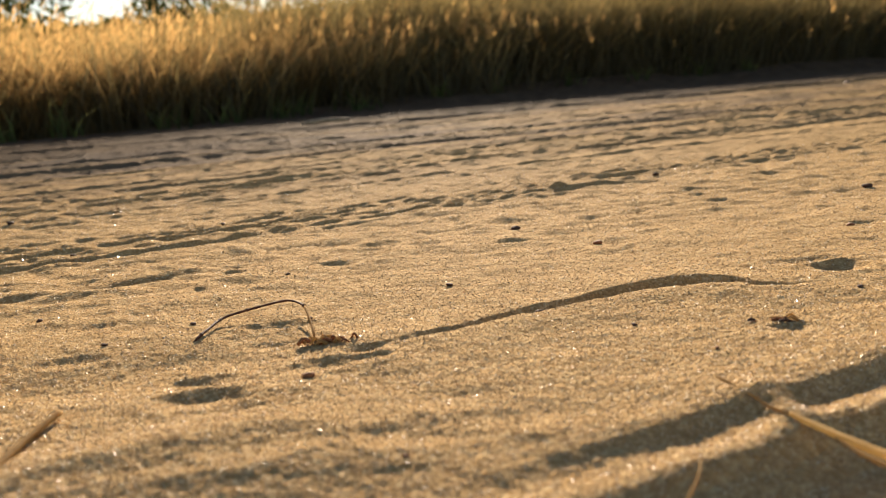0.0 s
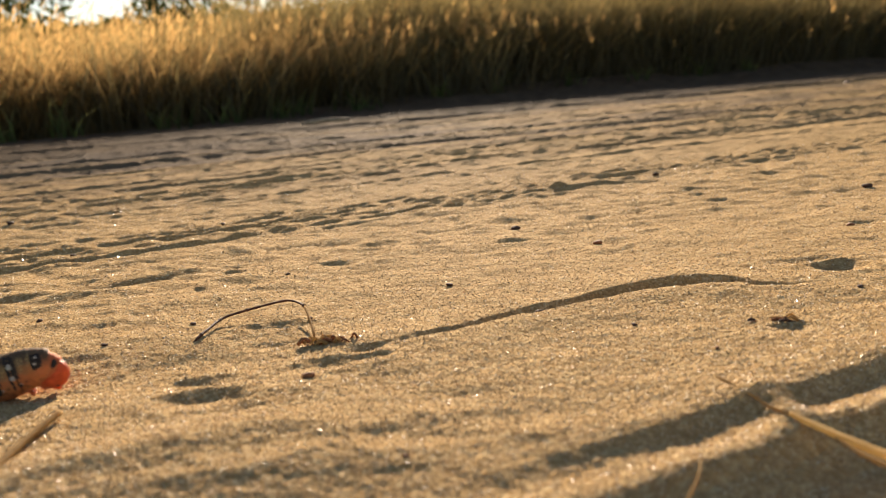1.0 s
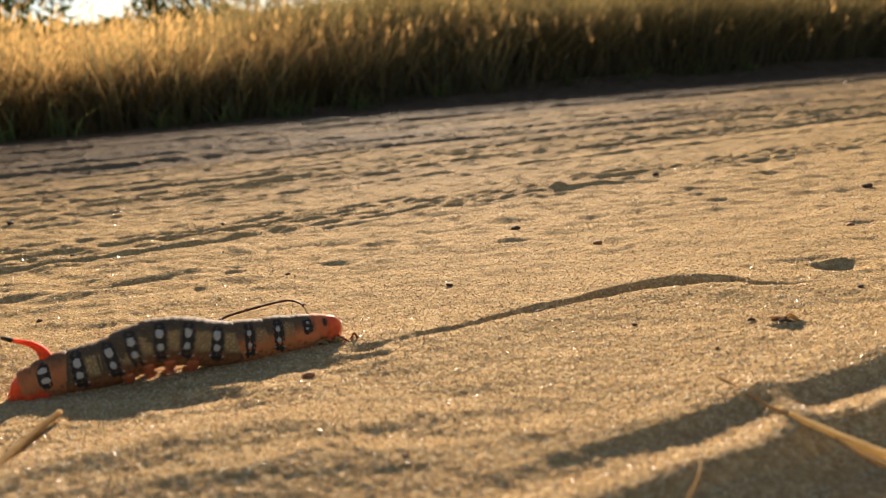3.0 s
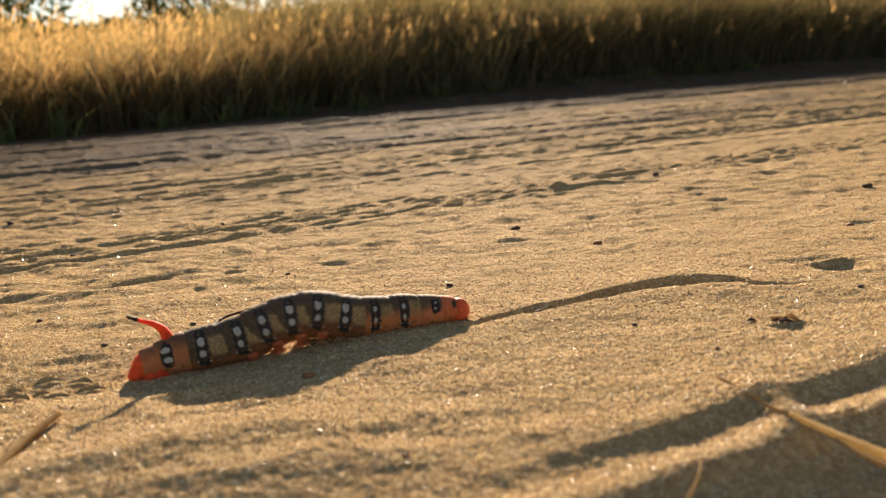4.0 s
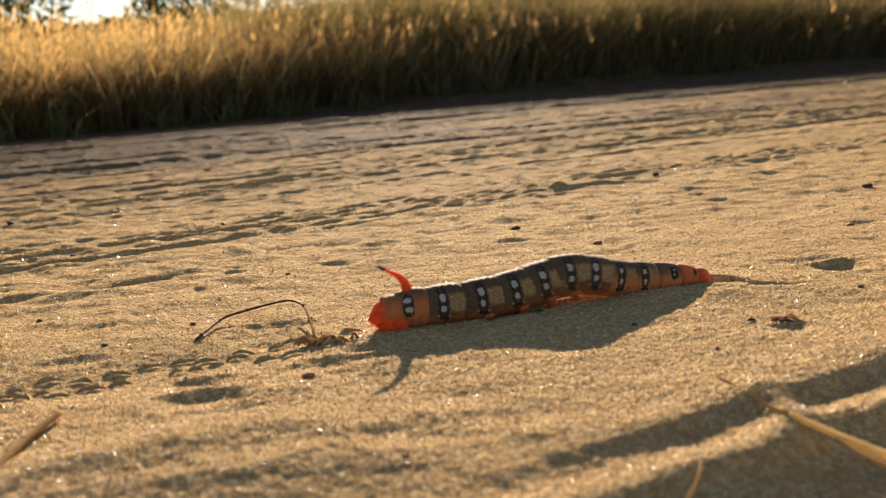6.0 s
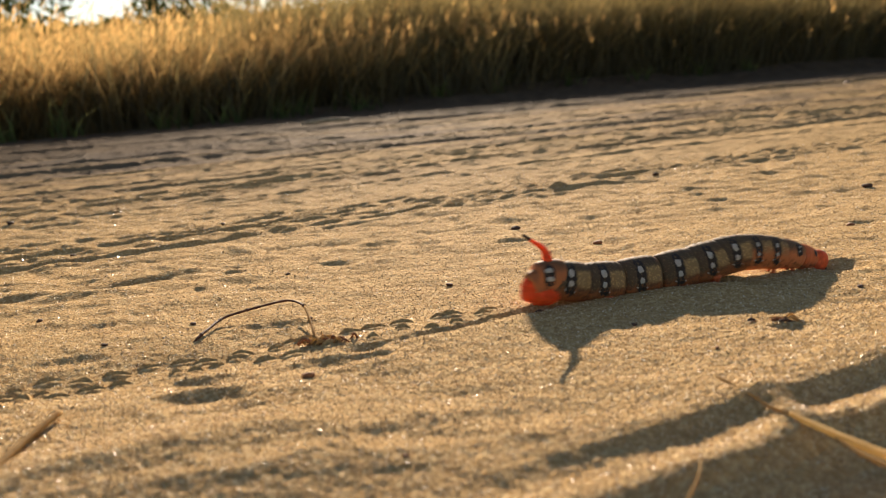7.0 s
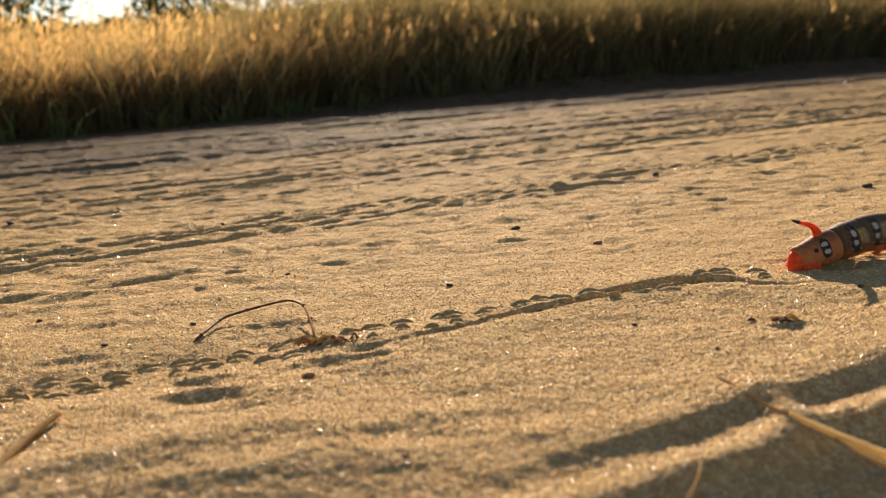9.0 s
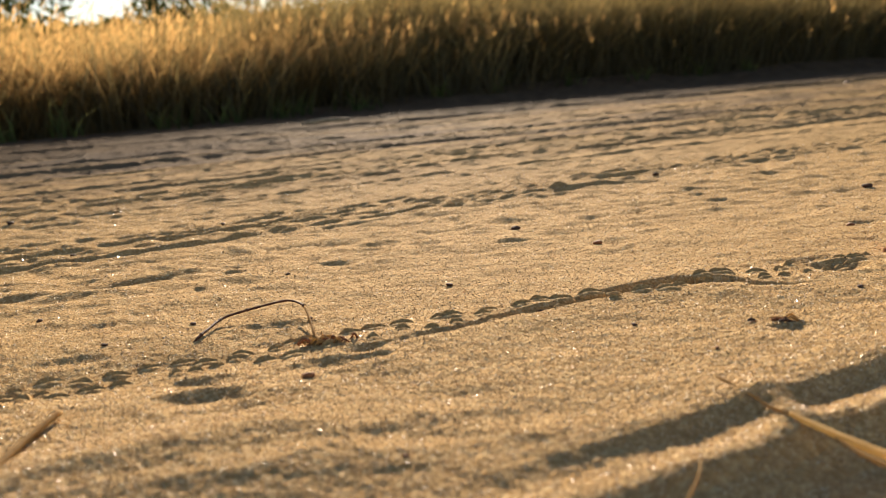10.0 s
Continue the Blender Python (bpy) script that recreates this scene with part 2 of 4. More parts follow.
# hollows (x, y, depth, half length, half width) in metres; a negative depth is a small heap
HOLLOWS = [(-0.0490, 0.1800, 0.0020, 0.0052, 0.0030), (-0.0461, 0.1680, 0.0027, 0.0066, 0.0034),
           (-0.0233, 0.1845, 0.0023, 0.0072, 0.0030), (-0.0178, 0.1935, 0.0016, 0.0042, 0.0026),
           (0.1027, 0.2415, 0.0026, 0.0048, 0.0040), (0.0980, 0.2530, 0.0014, 0.0075, 0.0032),
           (0.1045, 0.2480, -0.0012, 0.0090, 0.0022), (0.0805, 0.4650, -0.0034, 0.0130, 0.0034),
           (0.0600, 0.4560, -0.0026, 0.0140, 0.0030), (0.0440, 0.4480, -0.0022, 0.0100, 0.0030),
           (-0.0362, 0.3110, 0.0016, 0.0042, 0.0036), (-0.0245, 0.3170, 0.0018, 0.0048, 0.0036),
           (-0.0093, 0.3200, 0.0011, 0.0040, 0.0034), (0.0014, 0.3270, 0.0012, 0.0050, 0.0036),
           (-0.0708, 0.2940, 0.0010, 0.0050, 0.0030), (0.0550, 0.3560, 0.0018, 0.0050, 0.0038),
           (0.0665, 0.3300, 0.0020, 0.0052, 0.0042), (-0.0950, 0.2960, 0.0009, 0.0150, 0.0034),
           (-0.1230, 0.2840, 0.0008, 0.0130, 0.0032), (-0.0041, 0.1560, 0.0005, 0.0090, 0.0042),
           (0.0012, 0.1440, 0.0006, 0.0130, 0.0040), (-0.0330, 0.1480, -0.0017, 0.0260, 0.0070),
           (-0.0600, 0.1360, -0.0014, 0.0240, 0.0070), (-0.0200, 0.1310, -0.0014, 0.0220, 0.0055),
           (-0.0397, 0.2195, 0.0011, 0.0060, 0.0022), (-0.0391, 0.2040, 0.0009, 0.0060, 0.0018), (-0.0826, 0.2010, 0.0010, 0.0060, 0.0024),
           (-0.0835, 0.2510, 0.0010, 0.0040, 0.0020), (-0.0855, 0.2305, 0.0008, 0.0050, 0.0022),
           (0.0700, 0.1890, 0.0012, 0.0030, 0.0022), (-0.0860, 0.1700, 0.0013, 0.0060, 0.0034)]
# the far rim of the old furrow: x, y, depth
FURROW = np.array([(-0.0260, 0.1925, 0.0), (-0.0116, 0.1993, 0.0007), (0.0008, 0.2070, 0.0013), (0.0144, 0.2182, 0.0019), (0.0288, 0.2262, 0.0023), (0.0400, 0.2335, 0.0026),
                   (0.0527, 0.2405, 0.0034), (0.0651, 0.2432, 0.0040), (0.0720, 0.2390, 0.0034), (0.0750, 0.2330, 0.0018), (0.0834, 0.2280, 0.0011), (0.0950, 0.2280, 0.0)])
# soft folds of loose sand: a line of x, y, then height and half width
FOLDS = [([(-0.0760, 0.1240), (-0.0666, 0.1309), (-0.0590, 0.1368), (-0.0469, 0.1426), (-0.0342, 0.1414), (-0.0250, 0.1420)], 0.0007, 0.0050),
         ([(-0.0700, 0.1230), (-0.0549, 0.1262), (-0.0416, 0.1297), (-0.0243, 0.1340), (-0.0180, 0.1385), (-0.0100, 0.1400)], 0.0007, 0.0046),
         ([(-0.0300, 0.1430), (-0.0221, 0.1440), (-0.0096, 0.1462), (0.0048, 0.1414), (0.0147, 0.1359), (0.0220, 0.1340)], 0.0005, 0.0044)]


def sand_height(x, y):
    x, y = np.asarray(x, float), np.asarray(y, float)
    u, v = x * UX + y * UY, x * VX + y * VY
    far = sstep(0.25, 0.9, v)
    close = 1 - sstep(0.35, 0.6, y)
    z = 0.0009 * vnoise(u / 0.060, v / 0.030, 11) + 0.00050 * vnoise(x / 0.016, y / 0.011, 12)
    z += 0.00024 * vnoise(x / 0.006, y / 0.0045, 13) + close * (0.00021 * vnoise(x / 0.0026, y / 0.0026, 14) + 0.00018 * vnoise(x / 0.0013, y / 0.0015, 10))
    z += far * (0.0010 * vnoise(u / 1.40, v / 0.06, 15) + 0.0015 * vnoise(u / 0.80, v / 0.022, 16) + 0.0008 * vnoise(u / 0.14, v / 0.014, 17) + 0.0006 * vnoise(x / 0.014, y / 0.012, 31))
    # crumbly crests drawn out along the road
    crest = 1 - 3.2 * np.abs(vnoise(u / 0.90, v / 0.030, 51)) + 0.2 * vnoise(u / 0.12, v / 0.012, 52)
    z += sstep(0.42, 0.75, v) * (0.0014 * np.maximum(crest, 0.0) + 0.0009 * np.maximum(1 - 3 * np.abs(vnoise(u / 0.50, v / 0.020, 53)), 0))
    z += sstep(0.40, 0.80, v) * (0.0012 * vnoise(u / 0.55, v / 0.075, 41) + 0.0012 * vnoise(u / 0.70, v / 0.030, 42) + 0.0006 * vnoise(u / 0.15, v / 0.030, 43))
    near = sstep(0.19, 0.30, v)
    z += near * (0.0012 * vnoise(u / 0.026, v / 0.011, 34) + 0.0010 * vnoise(x / 0.010, y / 0.0075, 35))
    # pock marks
    pk = vnoise(x / 0.013 + 7, y / 0.010, 18)
    z -= 0.0007 * sstep(0.34, 0.55, pk) * sstep(0.20, 0.28, y) * (1 + far)
    wx = x + 0.0022 * vnoise(x / 0.007, y / 0.007, 36) + 0.0007 * vnoise(x / 0.0022, y / 0.0022, 37)
    wy = y + 0.0016 * vnoise(x / 0.007, y / 0.007, 38) + 0.0007 * vnoise(x / 0.0022, y / 0.0022, 39)
    for hx, hy, d, sx, sy in HOLLOWS:
        # their longer side lies along the road
        a, b = (wx - hx) * 0.985 + (wy - hy) * 0.17, -(wx - hx) * 0.17 + (wy - hy) * 0.985
        # the far wall is steep, the near side a gentle ramp
        b = np.where(b > 0, b * 1.15, b * 0.8) if d > 0 else b
        r = (a / sx) ** 2 + (b / sy) ** 2
        d = d * ((0.47 if hy < 0.26 else 0.30) if d > 0 else 0.8)
        z -= d * np.exp(-r * 0.9)
        if d > 0:
            z += 0.30 * d * np.exp(-((np.sqrt(r) - 1.75) / 0.4) ** 2)
    # the old furrow: a steep far wall, then a floor that climbs to a low lip
    dp = np.interp(x, FURROW[:, 0], FURROW[:, 2])
    ry = np.interp(x, FURROW[:, 0], FURROW[:, 1]) - 1.2 * dp
    w = ry - y + 0.0007 * vnoise(x / 0.006, y / 0.006, 20) + 0.0003 * vnoise(x / 0.002, y / 0.002, 30)
    wide = 0.0032 + 2.1 * dp
    bank = np.where(w < 0.0, np.exp(-(w / 0.016) ** 2), 1 - sstep(0.0, 0.0022, w))
    floor_z = np.where(w < wide, -0.36 + 0.78 * sstep(wide * 0.40, wide, w), 0.42 * np.exp(-((w - wide) / 0.014) ** 2))
    z += dp * (0.32 * bank + floor_z * sstep(-0.0002, 0.0022, w))
    for line, hgt, wd in FOLDS:
        ln = np.array(line)
        c = y - np.interp(x, ln[:, 0], ln[:, 1]) + 0.0012 * vnoise(x / 0.010, y / 0.02, 63)
        ends = sstep(ln[0, 0], ln[0, 0] + 0.012, x) * (1 - sstep(ln[-1, 0] - 0.010, ln[-1, 0], x))
        z += hgt * ends * (0.8 + 0.7 * vnoise(x / 0.014, y / 0.02, 64)) * np.where(c < 0, np.exp(-(c / (0.8 * wd)) ** 2), np.exp(-(c / (1.6 * wd)) ** 2))
    # the bed that slopes down along the near end of the crawling path
    pq = (x + 0.0534) * 0.9475 + (y - 0.1932) * 0.3197
    pd = -(x + 0.0534) * 0.3197 + (y - 0.1932) * 0.9475
    z -= 0.0015 * sstep(0.045, -0.02, pq) * np.exp(-(pd / 0.016) ** 2)
    # the deep wheel ruts just before the lens
    wob = 0.0012 * vnoise(u / 0.024, v / 0.03, 21) + 0.0007 * vnoise(u / 0.008, v / 0.010, 61) + 0.0004 * vnoise(x / 0.003, y / 0.003, 62)
    vv = v + wob
    gate = np.interp(u, [0.046, 0.070, 0.100, 0.130], [0.0, 0.42, 1.0, 1.0])
    prof = np.interp(vv, [0.060, 0.070, 0.078, 0.0850, 0.0898, 0.0932, 0.0950, 0.0980, 0.0998, 0.1024, 0.1048, 0.1072, 0.1095, 0.1150, 0.1250],
                     [-0.0050, -0.0058, -0.0062, -0.0056, -0.0036, -0.0008, -0.0006, -0.0012, -0.0019, -0.0021, -0.0012, 0.0002, 0.0004, 0.0002, 0.0])
    z += gate * prof
    # a heap that breaks the rut where the straw lies
    z += 0.0030 * np.exp(-(((x - 0.0515) / 0.0038) ** 2 + ((y - 0.1450) / 0.0075) ** 2))
    z -= 0.0008 * sstep(0.150, 0.106, y) * sstep(0.005, -0.03, x)
    # tread marks of a tyre: rows of slanting, overlapping lugs
    lane = np.interp(u, [0.0, 0.1, 0.22, 0.34, 0.55, 0.8], [0.376, 0.376, 0.386, 0.400, 0.388, 0.390])
    for row, off, amp in ((0, -0.024, 0.0006), (1, -0.017, 0.0009), (2, -0.012, 0.0011), (3, -0.006, 0.0012), (4, -0.001, 0.0012), (5, 0.005, 0.0013), (6, 0.011, 0.0013), (7, 0.018, 0.0012), (8, 0.026, 0.0010), (9, 0.036, 0.0008),
                          (10, 0.165, 0.0014), (11, 0.178, 0.0017), (12, 0.192, 0.0017), (13, 0.210, 0.0015), (14, 0.24, 0.0012)):
        wave = 0.0022 * vnoise(u / 0.020, v * 0 + row * 3.1, 24) + 0.0009 * vnoise(u / 0.006, v * 0 + row * 5.3, 23) + 0.004 * vnoise(u / 0.09, v * 0 + row * 2.3, 22)
        c = v - lane - off - wave
        # short crests with gaps, in thick and thin stretches
        env = np.clip(0.72 + 1.1 * vnoise(u / 0.013, v * 0 + row * 7.7, 33), 0.0, 1.15) * np.clip(0.75 + 1.1 * vnoise(u / 0.10, v * 0 + row * 1.7, 65), 0.15, 1.2)
        z += 1.15 * amp * env * (np.where(c < 0, np.exp(-(c / 0.0011) ** 2), np.exp(-(c / 0.0046) ** 2)) - 0.30 * np.exp(-((c + 0.0030) / 0.0018) ** 2))
    # a faint older line nearer the lens
    z -= 0.0022 * sstep(0.11, 0.06, u) * np.exp(-((v - 0.300 - 0.004 * vnoise(u / 0.04, v * 0, 55)) / 0.0036) ** 2) * (0.7 + vnoise(u / 0.02, v * 0, 56))
    # thin broken lips of old wheel lines, steep on the near side
    q = 13.0 / np.clip(v, 0.3, 4.0) + 0.30 * vnoise(u / 0.9, v / 0.3, 57) + 0.11 * vnoise(u / 0.05, v / 0.05, 58)
    k = np.floor(q)
    fr = 1 - (q - k)
    rnd = np.sin(k * 12.9898 + 4.1) * 43758.5453
    rnd = rnd - np.floor(rnd)
    lip = np.where(fr < 0.09, sstep(0.0, 0.09, fr), 1 - (fr - 0.09) / 0.91)
    mask = np.clip(0.55 * rnd + 0.30 + 0.5 * vnoise(u / 0.9, k * 1.37, 59) + 0.16 * vnoise(u / 0.05, k * 2.1, 60), 0.0, 1.0)
    z += sstep(0.43, 0.56, v) * (1 - sstep(1.45, 1.7, v)) * 0.0044 * np.clip(v, 0, 1.2) * lip * mask
    # ruts along the road, further off
    for v0, wd, d in ((0.56, 0.030, 0.006), (0.66, 0.03, -0.005), (0.80, 0.045, 0.010), (0.90, 0.03, -0.009), (0.985, 0.03, 0.009), (1.08, 0.035, -0.010),
                      (1.20, 0.04, 0.012), (1.33, 0.04, -0.012), (1.46, 0.06, 0.014), (1.60, 0.05, -0.012)):
        c = v - v0 - 0.03 * vnoise(u / 0.7, v * 0 + v0 * 9, 25)
        z -= 0.28 * d * np.exp(-(c / wd) ** 2) * (0.9 + 0.6 * vnoise(u / 0.6, v / 0.1, 26))
    # the verge rises a little and is lumpy
    z += 0.05 * sstep(2.05, 2.9, v) + sstep(1.95, 2.6, v) * (0.03 * vnoise(u / 0.35, v / 0.3, 27) + 0.012 * vnoise(x / 0.07, y / 0.07, 28))
    z += 0.5 * sstep(6, 40, v) * vnoise(u / 25.0, v / 25.0, 29)
    return z


def build_ground():
    """One sheet to the horizon; its cells grow with the distance."""
    ys = [0.095]
    while ys[-1] < 2.6:
        ys.append(ys[-1] + 0.0034 * (ys[-1] + 0.03))
    step = 0.012
    while ys[-1] < 3500:
        ys.append(ys[-1] + step)
        step *= 1.09
    back, step = [], 0.001
    while not back or back[-1] > -900:
        back.append((back[-1] if back else 0.095) - step)
        step *= 1.2
    ys = np.array(back[::-1] + ys)
    inner = np.linspace(-0.62, 0.62, 660)
    outer = 0.006 * (1.15 ** np.arange(1, 73) - 1) / 0.15
    wide = np.where(ys > 0.095, ys + 0.03, 0.125 + 0.2 * (0.095 - ys))
    wide = np.minimum(wide, 400.0)
    X = np.concatenate([-0.62 * wide[:, None] - outer[None, ::-1] * (1 + wide[:, None]) ** 0.5, inner[None] * wide[:, None], 0.62 * wide[:, None] + outer[None] * (1 + wide[:, None]) ** 0.5], 1)
    Y = np.repeat(ys[:, None], X.shape[1], 1)
    Z = sand_height(X, Y)
    ny, nx = X.shape
    co = np.stack([X, Y, Z], -1).reshape(-1, 3).astype(np.float32)
    i = np.arange(nx * (ny - 1)).reshape(ny - 1, nx)[:, :-1].ravel()
    q = np.stack([i, i + 1, i + nx + 1, i + nx], -1).astype(np.int32)
    me = bpy.data.meshes.new("ground")
    me.vertices.add(len(co))
    me.vertices.foreach_set("co", co.ravel())
    me.loops.add(q.size)
    me.loops.foreach_set("vertex_index", q.ravel())
    me.polygons.add(len(q))
    me.polygons.foreach_set("loop_start", np.arange(0, q.size, 4, dtype=np.int32))
    me.polygons.foreach_set("use_smooth", np.ones(len(q), dtype=bool))
    me.update(calc_edges=True)
    me.validate()
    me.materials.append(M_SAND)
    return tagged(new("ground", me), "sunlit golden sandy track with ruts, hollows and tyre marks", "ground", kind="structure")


build_ground()


def bulk(name, co, faces, mat, along=None, smooth=False):
    """One mesh from arrays: triangles or quads, all alike."""
    me = bpy.data.meshes.new(name)
    co, faces = np.asarray(co, np.float32), np.asarray(faces, np.int32)
    k = faces.shape[1]
    me.vertices.add(len(co))
    me.vertices.foreach_set("co", co.ravel())
    me.loops.add(faces.size)
    me.loops.foreach_set("vertex_index", faces.ravel())
    me.polygons.add(len(faces))
    me.polygons.foreach_set("loop_start", np.arange(0, faces.size, k, dtype=np.int32))
    me.polygons.foreach_set("use_smooth", np.full(len(faces), smooth))
    me.update(calc_edges=True)
    if along is not None:
        at = me.attributes.new("along", "FLOAT", "POINT")
        at.data.foreach_set("value", np.asarray(along, np.float32))
    me.materials.append(mat)
    return me


def build_grains(count=300000):
    """Coarse quartz grains that cover the near sand: small skewed pyramids with random facets."""
    rs = np.random.RandomState(5)
    y0, y1 = 0.106, 0.60
    y = 1 / (1 / y0 - rs.rand(count) * (1 / y0 - 1 / y1))
    x = (rs.rand(count) * 2 - 1) * (0.012 + 0.52 * y)
    r = (0.00012 + 0.00016 * rs.rand(count) ** 2.2) * (0.55 + 2.2 * y)
    r[rs.rand(count) > 0.998] *= 1.4
    z = sand_height(x, y)
    turn = rs.rand(count) * 2 * np.pi
    co = np.zeros((count, 4, 3))
    for k in range(3):
        a = turn + k * 2 * np.pi / 3 + rs.randn(count) * 0.25
        rr = r * (0.8 + 0.5 * rs.rand(count))
        co[:, k] = np.stack([x + np.cos(a) * rr, y + np.sin(a) * rr, z - r * 0.3 + r * 0.25 * rs.randn(count)], -1)
    co[:, 3] = np.stack([x + r * 0.45 * rs.randn(count), y + r * 0.45 * rs.randn(count), z + r * (0.10 + 0.85 * rs.rand(count) ** 1.3)], -1)
    f = np.array([(0, 1, 3), (1, 2, 3), (2, 0, 3)])
    fa = f[None] + (np.arange(count) * 4)[:, None, None]
    tagged(new("sand_grains", bulk("sand_grains", co.reshape(-1, 3), fa.reshape(-1, 3), M_GRAIN)),
           "loose glinting quartz grains strewn over the sand", "sand", kind="stuff")


build_grains()


# ---------- grass of the verge ----------
def road_xy(u, v):
    return u * UX + v * VX, u * UY + v * VY


def blades(rs, u, v, height, width, lean, segs=3, lean_to=None, curve=1.9):
    """Bent tapering blades: arrays of places, heights and widths in, vertices, quads and heights along out."""
    n = len(u)
    x, y = road_xy(u, v)
    z = sand_height(x, y) - 0.004
    az = rs.rand(n) * 2 * np.pi if lean_to is None else lean_to + rs.randn(n) * 0.6
    le = lean * (0.3 + 0.9 * rs.rand(n))
    fa = rs.rand(n) * np.pi
    co, al = [], []
    for i in range(segs + 1):
        t = i / segs
        off = le * t ** curve * height
        wd = width * (1 - t) ** 0.7 * 0.5 + 0.00025
        px, py, pz = x + np.cos(az) * off, y + np.sin(az) * off, z + height * t * (1 - 0.28 * le * t)
        for s in (-1, 1):
            co.append(np.stack([px + s * np.cos(fa) * wd, py + s * np.sin(fa) * wd, pz], -1))
            al.append(np.full(n, t))
    co = np.stack(co, 1)
    al = np.stack(al, 1)
    k = 2 * (segs + 1)
    q = np.array([(2 * i, 2 * i + 1, 2 * i + 3, 2 * i + 2) for i in range(segs)])
    fc = (q[None] + (np.arange(n) * k)[:, None, None]).reshape(-1, 4)
    tips = np.stack([x + np.cos(az) * le * height, y + np.sin(az) * le * height, z + height * (1 - 0.28 * le)], -1)
    return co.reshape(-1, 3), fc, al.ravel(), tips, az


def clumped(rs, n, u0, u1, v0, v1, power=1.0, clumps=400, spread=0.10):
    """Places gathered in clumps."""
    cu = u0 + (u1 - u0) * rs.rand(clumps)
    cv = v0 + (v1 - v0) * rs.rand(clumps) ** power
    i = rs.randint(0, clumps, n)
    return cu[i] + rs.randn(n) * spread, np.maximum(cv[i] + rs.randn(n) * spread, v0)


def join(sets):
    co, fc, al, base = [], [], [], 0
    for c, f, a in sets:
        co.append(c)
        fc.append(f + base)
        al.append(a)
        base += len(c)
    return np.concatenate(co), np.concatenate(fc), np.concatenate(al)


